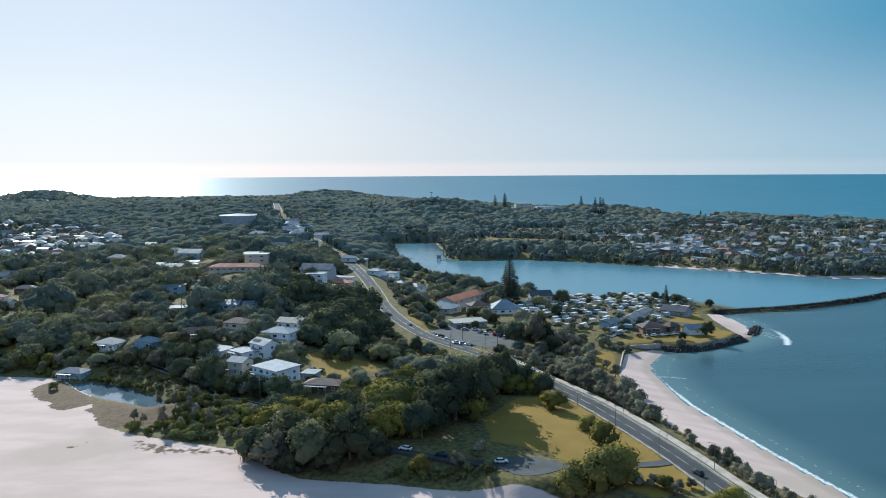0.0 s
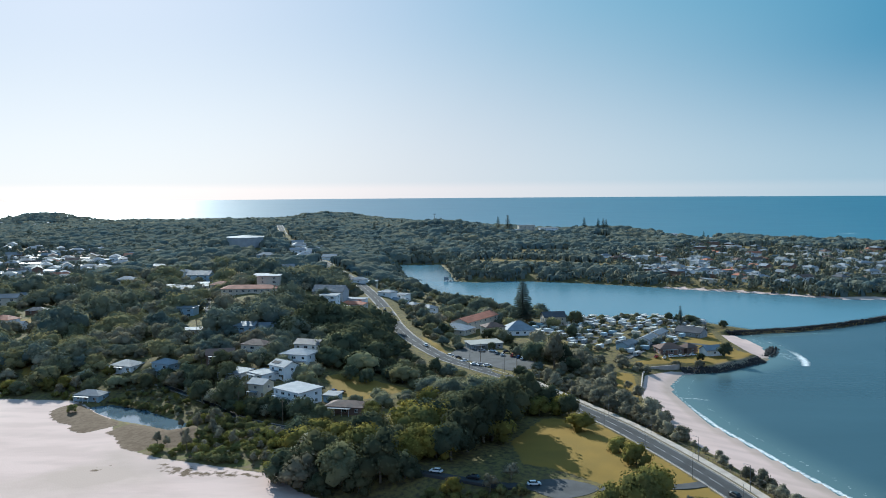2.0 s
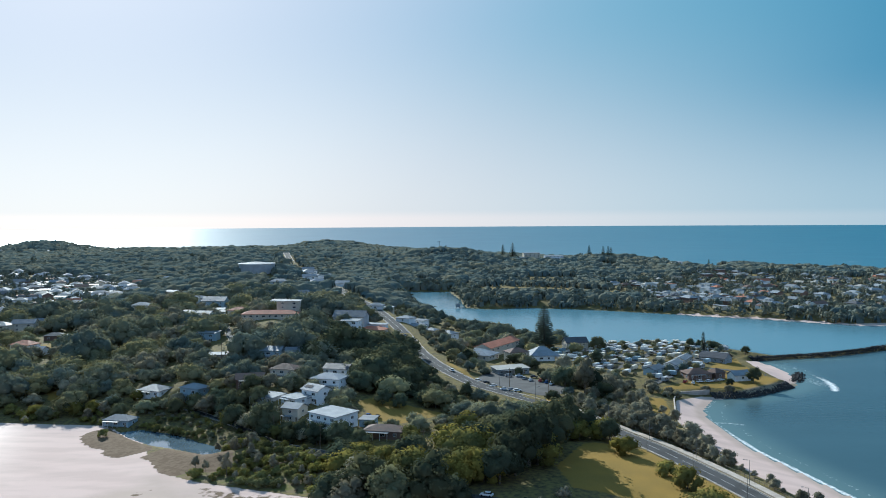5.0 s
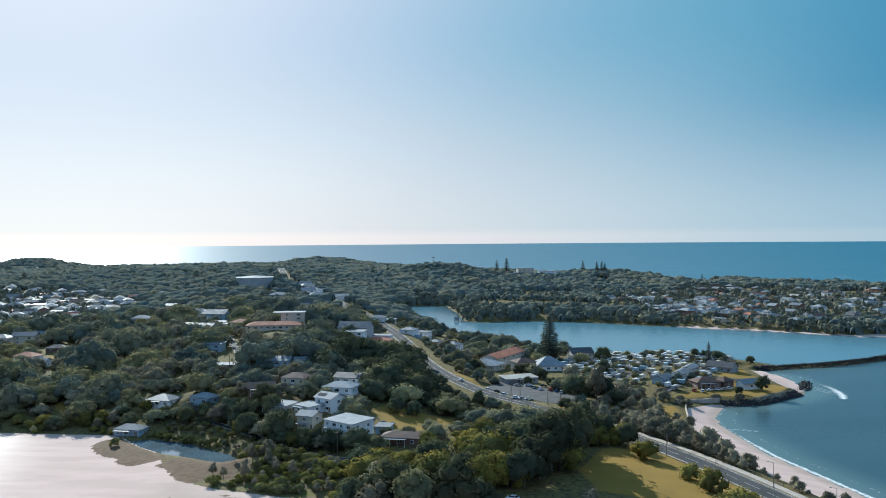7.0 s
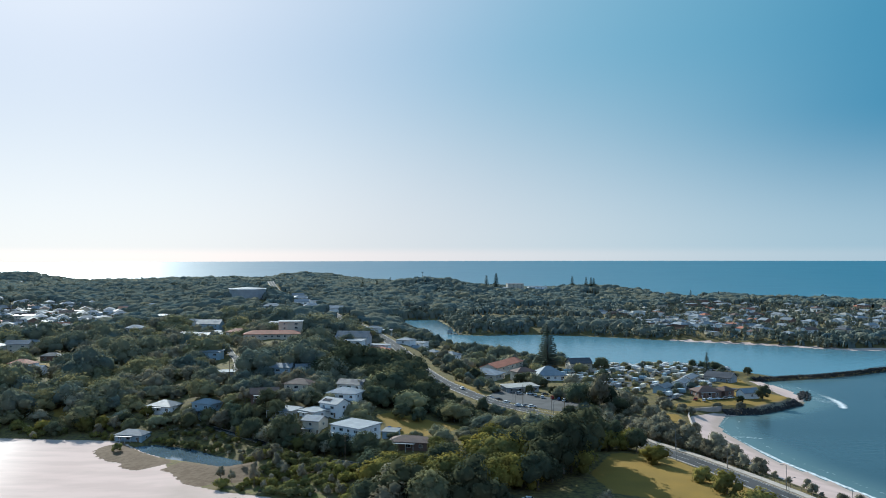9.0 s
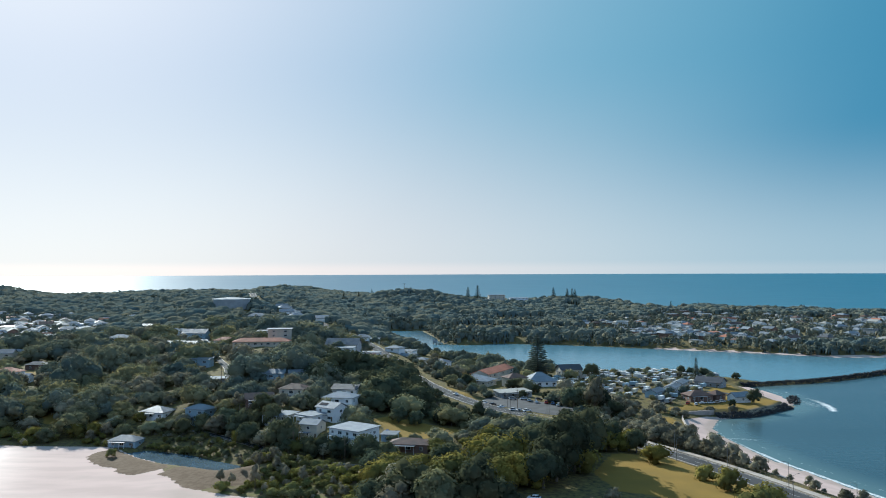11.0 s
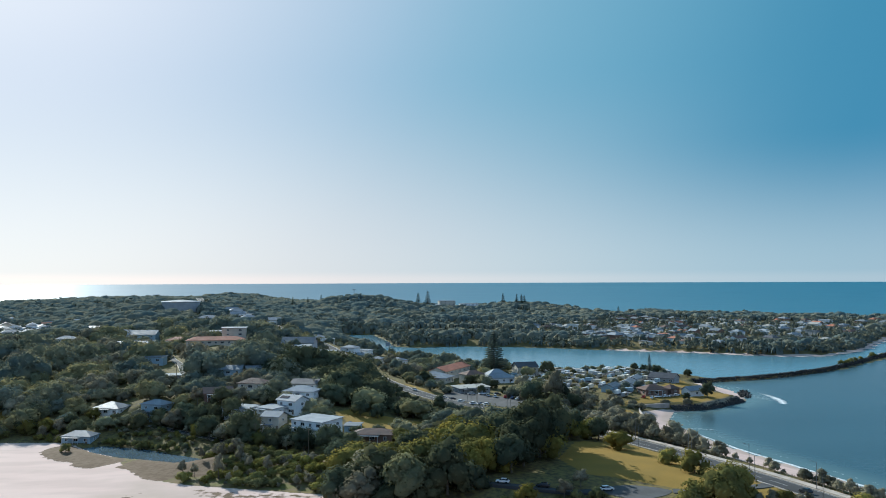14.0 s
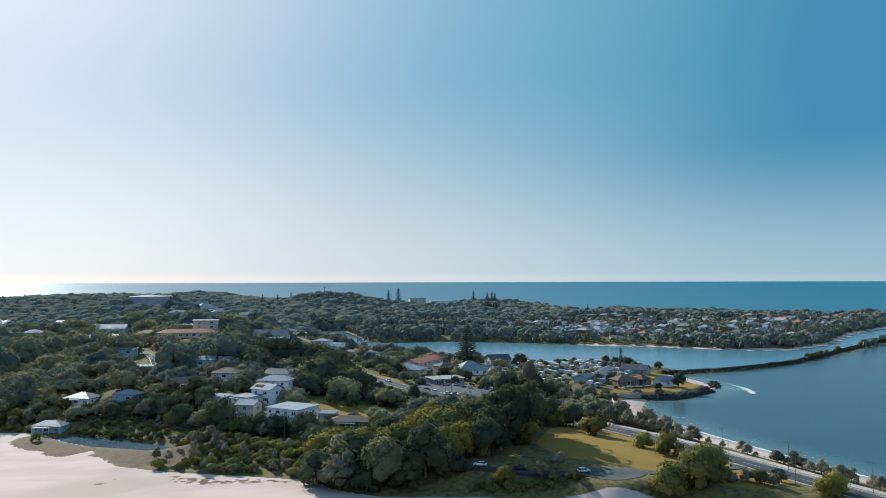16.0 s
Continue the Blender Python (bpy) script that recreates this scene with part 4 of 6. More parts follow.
def plant():
    rng = random.Random(4)
    count = 0
    # near woods, houses' gardens and the shore
    for x, y in spread(rng, -300, 130, 246, 486, 10.2, 7.0):
        if x > 0 and y < 276 or x > -3 and y < 303 or x > 9 and y < 345 or -42 < x < 5 and y < 292:
            continue
        if -166 < x < -138 and y < 388 or -62 < x < 16 and y < 362:
            continue
        shore = -float(signed(SANDFLAT, np.array([x]), np.array([y]))[0])
        turn = rng.uniform(0, 6.28)
        if x < -64 and y < 362 and shore < 45 or x < -140 and shore < 18:
            for k in range(4):
                grow(x + rng.uniform(-4, 4), y + rng.uniform(-3, 4), "bush", NEAR["bush"][(count + k) % 2], count + k, rng.uniform(0.6, 1.25), turn + k, "shrubs on the shore")
            if x < -140:
                kind = rng.choice(("dark", "olive", "grey"))
                grow(x, y, kind, NEAR[kind][count % 3], count, rng.uniform(0.45, 0.85), turn, "trees of the western shore")
            elif rng.random() < 0.42:
                grow(x, y, "grey", NEAR["grey"][count % 3], count, rng.uniform(0.4, 0.75), turn, "she-oaks")
        else:
            p = rng.random()
            if x > 50:
                kind = "grey"
            elif -30 < x < 48 and 350 <= y < 424:
                kind = "olive" if p < 0.42 + 0.004 * (x + 30) else "dark" if p < 0.92 else "grey"
            else:
                kind = "dark" if p < 0.68 - 0.3 * (x < -130) else "grey" if p < 0.9 - 0.3 * (x < -130) else "olive"
            big, wide = (1.35, 1.15) if -66 < x < -42 and 425 < y else (0.58, 1.2) if -42 <= x < -14 and 425 < y else (1.05, 1.15)
            if -160 < x < -104 and y < 428:
                big = 0.5 if x < -116 else 0.75
            if x > 70 and y > 385 or -68 < x < -18 and 345 < y < 395:
                big = 0.62
            elif x > -25 and 385 < y < 460:
                big = 0.95 if y < 405 else 0.5
            if -205 < x < -160 and 425 < y:
                big = 0.75
            if x < -95 or y > 400:
                if patchy(x, y, 26, 3.0) > 0.7:
                    count += 1
                    continue
                big *= 1.0 + 0.35 * patchy(x, y, 40)
            # shade of the hill put into the leaf colour of these trees
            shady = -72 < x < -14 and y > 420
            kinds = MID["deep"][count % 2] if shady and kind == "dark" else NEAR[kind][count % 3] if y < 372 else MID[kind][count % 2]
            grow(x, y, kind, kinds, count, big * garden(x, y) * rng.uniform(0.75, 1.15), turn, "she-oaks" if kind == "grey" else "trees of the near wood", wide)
        count += 1
    # the old wood above the park: broad domes side by side
    for x, y in spread(rng, -62, 16, 246, 362, 13.2, 7.0):
        if x > 0 and y < 276 or x > -3 and y < 303 or x > 9 and y < 345 or -42 < x < 5 and y < 292:
            continue
        p = rng.random()
        kind = "olive" if p < 0.5 + 0.004 * (x + 30) else "dark" if p < 0.93 else "grey"
        big = (0.62 if x < -18 and y > 345 else 1.2) * (1.3 if kind == "grey" else 1.0)
        grow(x, y, kind, NEAR[kind][count % 3], count, big * garden(x, y) * rng.uniform(0.75, 1.2), rng.uniform(0, 6.28), "she-oaks" if kind == "grey" else "trees of the near wood", 1.2)
        count += 1
    # the row of she-oaks between the footpath and the beach
    pts = along([p for p in ROADS["road_river"][1][:9]], 3.4)
    for i in range(1, len(pts) - 1):
        way = pts[i + 1] - pts[i - 1]
        side = Vector((way.y, -way.x, 0)).normalized()
        tall = pts[i].y > 318
        for off in ((11, 15) if tall else (11.5, 13.5)):
            p = pts[i] + side * (off + rng.uniform(-1.2, 1.2))
            if rng.random() < (0.68 if tall else 0.5) and p.x < 128 and signed(RIVER, np.array([p.x]), np.array([p.y]))[0] < -9:
                grow(p.x, p.y, "grey", NEAR["grey"][i % 3], i, rng.uniform(0.55, 0.95) if tall else rng.uniform(0.3, 0.68), rng.uniform(0, 6.28), "she-oaks")
    # trees farther up the hill and round the lagoon
    for x, y in spread(rng, -480, 210, 486, 800, 13.4, 7.0):
        p = rng.random() + 0.3 * patchy(x, y, 70, 5.0)
        if patchy(x, y, 30, 3.0) > 0.6:
            continue
        p += 0.22 * (x < -150)
        kind = "dark" if p < 0.7 else "grey" if p < 0.92 else "olive"
        # darker leaves stand in for shade on the bank beside the river road
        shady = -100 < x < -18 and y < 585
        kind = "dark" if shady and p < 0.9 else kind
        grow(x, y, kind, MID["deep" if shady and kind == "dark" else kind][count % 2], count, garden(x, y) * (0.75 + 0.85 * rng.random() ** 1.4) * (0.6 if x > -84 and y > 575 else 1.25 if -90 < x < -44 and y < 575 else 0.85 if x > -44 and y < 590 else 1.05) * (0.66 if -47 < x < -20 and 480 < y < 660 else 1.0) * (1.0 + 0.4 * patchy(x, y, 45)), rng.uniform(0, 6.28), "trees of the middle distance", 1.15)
        count += 1
    merged("hillside_trees", CROWD, "mixed dark and olive green trees on the hillside")
    for hx, hy, reach in HOUSE_FEET:
        HOUSE_CELLS[(int(hx // 12), int(hy // 12))] = True
    far_woods(rng)


def far_woods(rng):
    """Woods past counting: a canopy of crowns side by side, with leaf clumps standing out of it."""
    places = spread(rng, -1700, 1700, 790, 2800, 6.4, 2.0, 40)
    px, py = np.array(places).T
    town = (signed(SUBURB_EAST, px, py) > 0) | (signed(SUBURB_WEST, px, py) > 0)
    inland = -signed(SEA, px, py)
    shy = np.clip(-signed(LAGOON, px, py) / np.where((px > 212) & (px < 300), 26.0, 8.0), 0.5, 1.0)
    shore = -signed(LAGOON, px, py)
    trees = []
    for i in range(len(px)):
        if town[i] and inland[i] > 90 and rng.random() < 0.42 or HOUSE_CELLS.get((int(px[i] // 12), int(py[i] // 12))):
            continue
        if patchy(px[i], py[i], 60, 7.0) > 0.75:
            continue
        k = (0.5 + 1.2 * rng.random() ** 1.5) * (1.0 + 0.3 * patchy(px[i], py[i], 50)) * (0.6 if town[i] else 0.7 if px[i] > 10 and py[i] < 1350 else 1.0) * shy[i]
        trees.append((px[i], py[i], 4.7 * k, 3.0 + 3.6 * k * rng.uniform(0.7, 1.3), min(1.0, max(0.0, rng.gauss(0.58 if town[i] else 0.3, 0.2) + 0.2 * patchy(px[i], py[i], 90, 2.0))), 2 if shore[i] < 24 else 1 if town[i] else 0))
    verts, faces, tints, total = [], [], [], 0
    leafy = np.random.default_rng(8)
    for y0, y1, cell in ((770, 1150, 1.7), (1150, 1720, 2.3), (1720, 2800, 4.6)):
        x0, x1 = -60 - 0.56 * y1, 40 + 0.72 * y1
        nx, ny = int((x1 - x0) / cell) + 2, int((y1 - y0) / cell) + 2
        top, tint = np.full((ny, nx), -1e3), np.zeros((ny, nx))
        for x, y, r, h, hue, edge in trees:
            if not (y0 - r < y < y1 + r and x0 + r < x < x1 - r):
                continue
            i0, i1 = max(0, int((x - r - x0) / cell)), min(nx, int((x + r - x0) / cell) + 2)
            j0, j1 = max(0, int((y - r - y0) / cell)), min(ny, int((y + r - y0) / cell) + 2)
            if i1 <= i0 or j1 <= j0:
                continue
            cx, cy = np.meshgrid(x0 + np.arange(i0, i1) * cell - x, y0 + np.arange(j0, j1) * cell - y)
            d = (cx * cx + cy * cy) / (r * r)
            dome = np.where(d < 1.0, ground_at(x, y) + h * ((0.2 if edge else 0.6) + (0.7 if edge else 0.4) * np.sqrt(np.maximum(0.0, 1 - d))), -1e3)
            tint[j0:j1, i0:i1] = np.where(dome > top[j0:j1, i0:i1], hue, tint[j0:j1, i0:i1])
            top[j0:j1, i0:i1] = np.maximum(top[j0:j1, i0:i1], dome)
        has = top > -900
        gx2, gy2 = np.meshgrid(x0 + np.arange(nx) * cell, y0 + np.arange(ny) * cell)
        top = np.where(has, top + 0.42 * cell * leafy.uniform(-1, 1, top.shape), 0)
        inner = has.copy()
        inner[1:-1, 1:-1] &= has[:-2, 1:-1] & has[2:, 1:-1] & has[1:-1, :-2] & has[1:-1, 2:]
        rim = has & ~inner
        top[rim] = np.minimum(top[rim], height(gx2[rim], gy2[rim]) + 0.2)
        quad = has[:-1, :-1] & has[:-1, 1:] & has[1:, 1:] & has[1:, :-1]
        index = np.arange(nx * ny).reshape(ny, nx)
        f = np.stack([index[:-1, :-1], index[:-1, 1:], index[1:, 1:], index[1:, :-1]], -1)[quad]
        used, f = np.unique(f, return_inverse=True)
        verts.append(np.stack([gx2, gy2, top], -1).reshape(-1, 3)[used])
        tints.append(tint.ravel()[used])
        faces.append(f.reshape(-1, 4) + total)
        total += len(used)
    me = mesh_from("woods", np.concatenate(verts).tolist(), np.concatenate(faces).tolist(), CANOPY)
    me.polygons.foreach_set("use_smooth", [True] * len(me.polygons))
    me.attributes.new("tint", "FLOAT", "POINT").data.foreach_set("value", np.concatenate(tints).astype(np.float32))
    tagged(new("woods", me), "far dark green coastal woods with crowded crowns", "woods", kind="stuff")
    shapes = []
    for i in range(8):
        lobes = [((rng.uniform(-2, 2), rng.uniform(-2, 2), rng.uniform(3.5, 6.5)), rng.uniform(2.0, 3.2)) for _ in range(3)]
        v, f, _ = blob_shell(rng, lobes, 26, 0.9, 0.2, 0.4, True)
        shapes.append((np.array(v), np.array(f)))
    verts, faces, o = [], [], 0
    for x, y, r, h, _, edge in trees:
        if rng.random() > ((0.09 if y < 1500 else 0.04), 0.45, 0.75)[edge]:
            continue
        v, f = shapes[rng.randrange(8)]
        k, a = h / 6.4 * rng.uniform(0.9, 1.2), rng.uniform(0, 6.28)
        c, q = math.cos(a) * k, math.sin(a) * k
        verts.append(np.stack([x + v[:, 0] * c - v[:, 1] * q, y + v[:, 0] * q + v[:, 1] * c, ground_at(x, y) + v[:, 2] * k], -1))
        faces.append(f + o)
        o += len(v)
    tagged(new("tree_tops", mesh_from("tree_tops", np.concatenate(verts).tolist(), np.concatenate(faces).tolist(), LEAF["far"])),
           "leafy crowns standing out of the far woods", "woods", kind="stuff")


# ---- houses ----
def roof_shape(w, d, kind, rise, eave, thick=0.22):
    """A roof over a plan w by d, its eaves at height 0: gable, hip, or a single slope."""
    bm = bmesh.new()
    a, b = w / 2 + eave, d / 2 + eave
    if kind == "flat":
        top = [(-a, -b, 0.1), (a, -b, 0.1), (a, b, rise), (-a, b, rise)]
        quads = [(0, 1, 2, 3)]
    elif kind == "gable":
        top = [(-a, -b, 0), (a, -b, 0), (a, b, 0), (-a, b, 0), (-a, 0, rise), (a, 0, rise)]
        quads = [(0, 1, 5, 4), (2, 3, 4, 5)]
    else:
        ridge = max(0.4, a - b)
        top = [(-a, -b, 0), (a, -b, 0), (a, b, 0), (-a, b, 0), (-ridge, 0, rise), (ridge, 0, rise)]
        quads = [(0, 1, 5, 4), (1, 2, 5), (2, 3, 4, 5), (3, 0, 4)]
    up = [bm.verts.new((x, y, z + thick)) for x, y, z in top]
    down = [bm.verts.new((x, y, z)) for x, y, z in top]
    for q in quads:
        bm.faces.new([up[i] for i in q])
        bm.faces.new([down[i] for i in reversed(q)])
    rim = [(0, 1), (1, 2), (2, 3), (3, 0)] if kind != "gable" else [(0, 1), (2, 3), (1, 5), (5, 2), (3, 4), (4, 0)]
    for i, j in rim:
        bm.faces.new((up[j], up[i], down[i], down[j]))
    bmesh.ops.recalc_face_normals(bm, faces=bm.faces)
    return bm


def wall_shape(w, d, h, kind, rise):
    bm = bmesh.new()
    a, b = w / 2, d / 2
    if kind == "gable":
        ring = [(-a, -b, h), (a, -b, h), (a, 0, h + rise * 0.94), (a, b, h), (-a, b, h), (-a, 0, h + rise * 0.94)]
        low = [bm.verts.new((x, y, -2.5)) for x, y in ((-a, -b), (a, -b), (a, b), (-a, b))]
        top = [bm.verts.new(p) for p in ring]
        bm.faces.new((low[0], low[1], top[1], top[0]))
        bm.faces.new((low[1], low[2], top[3], top[2], top[1]))
        bm.faces.new((low[2], low[3], top[4], top[3]))
        bm.faces.new((low[3], low[0], top[0], top[5], top[4]))
    else:
        add_box(bm, 0, 0, (h - 2.5) / 2, w, d, h + 2.5)
        if kind == "flat":
            for v in bm.verts:
                if v.co.z > 0 and v.co.y > 0:
                    v.co.z += rise * 0.9
    return bm


WINDOW_SIZES = {}


def window(parent, x, y, z, wide, tall, turn):
    """A window: a frame proud of the wall with a dark pane set back in it."""
    key = (round(wide, 1), round(tall, 1))
    if key not in WINDOW_SIZES:
        bm = bmesh.new()
        for dx, dz, sx, sz in ((-wide / 2, 0, 0.09, tall), (wide / 2, 0, 0.09, tall), (0, tall / 2, wide + 0.09, 0.09), (0, -tall / 2, wide + 0.2, 0.1), (0, 0, 0.06, tall)):
            add_box(bm, dx, -0.05, dz, sx, 0.16, sz)
        frame_mesh = bpy.data.meshes.new("window")
        bm.to_mesh(frame_mesh)
        bm.free()
        frame_mesh.materials.append(WHITE_PAINT)
        bm = bmesh.new()
        add_box(bm, 0, -0.02, 0, wide - 0.02, 0.05, tall - 0.02)
        pane_mesh = bpy.data.meshes.new("pane")
        bm.to_mesh(pane_mesh)
        bm.free()
        pane_mesh.materials.append(GLASS)
        WINDOW_SIZES[key] = frame_mesh, pane_mesh
    frame_mesh, pane_mesh = WINDOW_SIZES[key]
    ob = part_mesh("window", frame_mesh, parent, Matrix.Translation((x, y, z)) @ Matrix.Rotation(turn, 4, "Z"))
    part_mesh("pane", pane_mesh, ob, label="dark glass pane")
    return ob


def house(x, y, turn, w, d, storeys, roof, roof_mat, wall_mat, rise=None, label="", group="", detail=2, lift=0.0, balcony=False, name="house"):
    """A house of one body; detail 0 has no openings, 1 few, 2 many."""
    h = 2.8 * storeys
    rise = rise if rise is not None else {"flat": 0.7, "gable": 0.26 * d, "hip": 0.24 * d}[roof]
    top = new(name)
    corners = [ground_at(x + a * w / 2 * math.cos(radians(turn)) - b * d / 2 * math.sin(radians(turn)), y + a * w / 2 * math.sin(radians(turn)) + b * d / 2 * math.cos(radians(turn))) for a in (-1, 1) for b in (-1, 1)]
    top.matrix_basis = pose(x, y, 0.5 * sum(corners) / 4 + 0.5 * min(corners) + 0.3 + lift, 0, 0, turn)
    part("wall", wall_shape(w, d, h, roof, rise), WALLS[wall_mat], top)
    r = part("roof", roof_shape(w, d, roof, rise, 0.6), ROOFS[roof_mat], top)
    r.location.z = h
    if detail:
        many = max(1, int(w / (4.2 if detail == 2 else 6.5)))
        for s in range(storeys):
            for k in range(many):
                window(top, (k + 0.5) / many * w - w / 2, -d / 2 - 0.02, 2.8 * s + 1.5, 2.1 if k % 2 else 1.3, 1.2, 0)
            if detail == 2:
                for k in range(max(1, int(d / 5))):
                    for side in (-1, 1):
                        window(top, side * (w / 2 + 0.02), (k + 0.5) / max(1, int(d / 5)) * d - d / 2, 2.8 * s + 1.45, 1.3, 1.2, side * math.pi / 2)
        if detail == 2:
            bm = bmesh.new()
            add_box(bm, w * 0.3 + 0.95, -d / 2 - 0.05, 1.05, 0.9, 0.1, 2.1)
            part("door", bm, TIMBER, top, "timber front door")
    if detail == 2 and not balcony and y < 520:
        bm = bmesh.new()
        add_box(bm, -w * 0.12, -d / 2 - 1.25, 2.62, w * 0.62, 2.5, 0.1)
        cover = part("veranda_roof", bm, ROOFS["white" if roof_mat == "white" else "grey"], top, "pale veranda roof")
        for k in range(4):
            bm = bmesh.new()
            add_box(bm, -w * 0.12 + (k / 3 - 0.5) * w * 0.58, -d / 2 - 2.3, 0.9, 0.12, 0.12, 3.4)
            part("post", bm, WHITE_PAINT, top)
    if balcony:
        for s in range(1, storeys):
            bm = bmesh.new()
            add_box(bm, 0, -d / 2 - 1.0, 2.8 * s, w * 0.9, 2.0, 0.18)
            deck = part("balcony", bm, WALLS["grey"], top, "grey balcony deck")
            bm = bmesh.new()
            add_box(bm, 0, -d / 2 - 1.95, 2.8 * s + 1.05, w * 0.9, 0.06, 0.06)
            for k in range(int(w * 0.9 / 0.8) + 1):
                add_box(bm, -w * 0.45 + k * 0.8, -d / 2 - 1.95, 2.8 * s + 0.55, 0.05, 0.05, 1.0)
            part("railing", bm, WHITE_PAINT, deck, "white balcony railing")
            for k in (-1, 1):
                bm = bmesh.new()
                add_box(bm, k * w * 0.44, -d / 2 - 1.9, 1.4 * s, 0.14, 0.14, 2.8 * s)
                part("post", bm, WHITE_PAINT, top)
    text = label or f"{wall_mat} walled {'two-storey ' if storeys > 1 else ''}house with a {roof_mat} {roof} roof"
    HOUSE_FEET.append((x, y, 0.5 * max(w, d)))
    if detail == 2:
        HOUSE_FEET.append((x + 1, y - 0.5 * d - 5, 0.36 * w))
    if y < 820:
        away = math.hypot(x + 30, y)
        for k in (6, 15, 24):
            GARDENS.append((x - (x + 30) / away * (0.5 * d + k), y - y / away * (0.5 * d + k), 0.5 * w + 3))
    return tagged(top, text, "house", group)


HOUSE_FEET = []
GARDENS = []


# ---- the houses on the near hill ----
house(-73, 377, -42, 17, 12.5, 2, "flat", "white", "white", 0.8, "long white two-storey house with a pale sheet roof and balconies", balcony=True)
house(-93, 404, -42, 10, 9, 1, "flat", "white", "white", 0.5, "low white house wing with a pale sheet roof")
solar_house = house(-84, 408, -42, 11, 9, 2, "gable", "white", "white", 2.2, "white gabled house with solar panels on a pale roof")
bm = bmesh.new()
for k in range(4):
    add_box(bm, -5.6 + 1.25 * k, 0, 0, 1.15, 2.0, 0.06)
panels = part("solar_panel", bm, GLASS, solar_house, "dark blue solar panels")
panels.matrix_basis = Matrix.Translation((1.2, -2.5, 2.8 * 2 + 1.45)) @ Matrix.Rotation(math.atan2(2.2, 5.1), 4, "X")
house(-91, 388, -25, 8, 8, 2, "gable", "white", "cream", 1.8, "small cream two-storey house with a pale roof")
house(-81, 431, -18, 15, 11, 2, "hip", "white", "white", 2.2, "white two-storey house with a bright hipped roof", balcony=True)
house(-79, 455, -18, 13, 10, 2, "gable", "dark", "white", 2.0, "tall white house with a dark sheet roof")
house(-107, 411, -30, 13, 9, 1, "flat", "white", "grey", 0.5, "flat-roofed grey house with a white roof edge", lift=1.8)
house(-120, 433, 12, 13, 9, 1, "gable", "brown", "brick", 2.4, "brown gabled brick house among trees", lift=1.2)
house(-104, 443, -20, 13, 9, 2, "hip", "brown", "cream", 2.2)
house(-121, 492, -4, 14, 10, 2, "gable", "grey", "blue", 2.0)
house(-105, 490, 10, 14, 9, 2, "gable", "grey", "cream", 2.2)
house(-50, 363, -14, 16, 9, 1, "hip", "brown", "brick", 1.8, "brown brick house with a dark tiled hip roof")
house(-58, 378, -14, 6, 7, 1, "flat", "grey", "blue", 0.3, "low blue-grey garage beside the brown house", detail=1)
house(-171, 447, -20, 13, 11, 1, "hip", "grey", "white", 2.4)
house(-149, 441, -30, 12, 9, 2, "hip", "white", "blue", 2.0)

# ---- along the top of the hill ----
house(-142, 607, 2, 38, 11, 2, "hip", "red", "cream", 2.2, "long cream two-storey motel with a red tiled roof", lift=2.4, name="motel")
HOUSE_FEET += [(-154, 593, 10), (-142, 592, 11), (-130, 593, 10), (-152, 574, 11), (-138, 575, 12), (-125, 577, 10)]
house(-132, 622, 2, 16, 8, 3, "flat", "white", "cream", 0.4, "cream upper block with a white flat roof", detail=1, lift=2.4, name="motel")
house(-88, 616, -12, 22, 13, 2, "gable", "grey", "grey", 4.0, "large grey gabled house with a sheet roof", detail=1)
house(-86, 594, -10, 12, 9, 2, "flat", "white", "white", 0.5)
house(-72, 608, -16, 18, 10, 1, "hip", "red", "cream", 1.8)
house(-70, 618, -16, 14, 6, 2, "flat", "white", "white", 0.4, detail=1)
house(-78, 576, -8, 13, 9, 1, "flat", "cream", "brick", 0.5)
house(-66, 578, -20, 15, 9, 1, "flat", "white", "grey", 0.5)
house(-78, 727, -10, 12, 8, 1, "hip", "white", "white", None, detail=1)
house(-68, 733, -10, 8, 7, 2, "flat", "white", "cream", 0.4, detail=1)
house(-52, 676, -30, 12, 9, 2, "hip", "white", "white", 1.6, detail=1)
house(-42, 668, -30, 11, 8, 1, "gable", "white", "white", 1.6, detail=1)
house(-41, 686, -30, 10, 8, 2, "flat", "grey", "white", 0.5, detail=1)
house(-32, 656, -35, 9, 7, 1, "hip", "grey", "cream", 1.5, detail=1)
house(-112, 600, 0, 12, 9, 1, "gable", "dark", "grey", 2.0, detail=1)
house(-20, 628, -40, 11, 9, 2, "hip", "grey", "white", 2.0)
house(-181, 862, 0, 18, 11, 2, "hip", "white", "blue", 2.4, detail=1)
house(-151, 698, 0, 14, 10, 2, "flat", "white", "white", 0.5, detail=1)
house(-203, 705, 5, 16, 8, 1, "flat", "white", "white", 0.5, detail=1)
house(-222, 690, -5, 15, 10, 2, "hip", "grey", "blue", 2.0, detail=1)
house(-238, 660, -5, 14, 10, 1, "gable", "grey", "blue", 2.0, detail=1)
for i in range(14):
    hill_rng = random.Random(900 + i)
    house(-126 - 6.6 * i + hill_rng.uniform(-5, 5) + (i % 3) * 10, 884 + 32 * i, hill_rng.uniform(-20, 20), 14, 10, 2, "hip" if i % 2 else "gable", ("white", "grey", "cream")[i % 3], "white", None, detail=0, group="houses on the ridge")
for i in range(7):
    hill_rng = random.Random(950 + i)
    house(-300 + hill_rng.uniform(-40, 30), 520 + 38 * i, hill_rng.uniform(-30, 30), 14, 10, 1 + i % 2, "hip" if i % 2 else "gable", ("grey", "red", "white", "cream")[i % 4], ("cream", "white", "grey")[i % 3], None, detail=1, group="houses on the western slope")

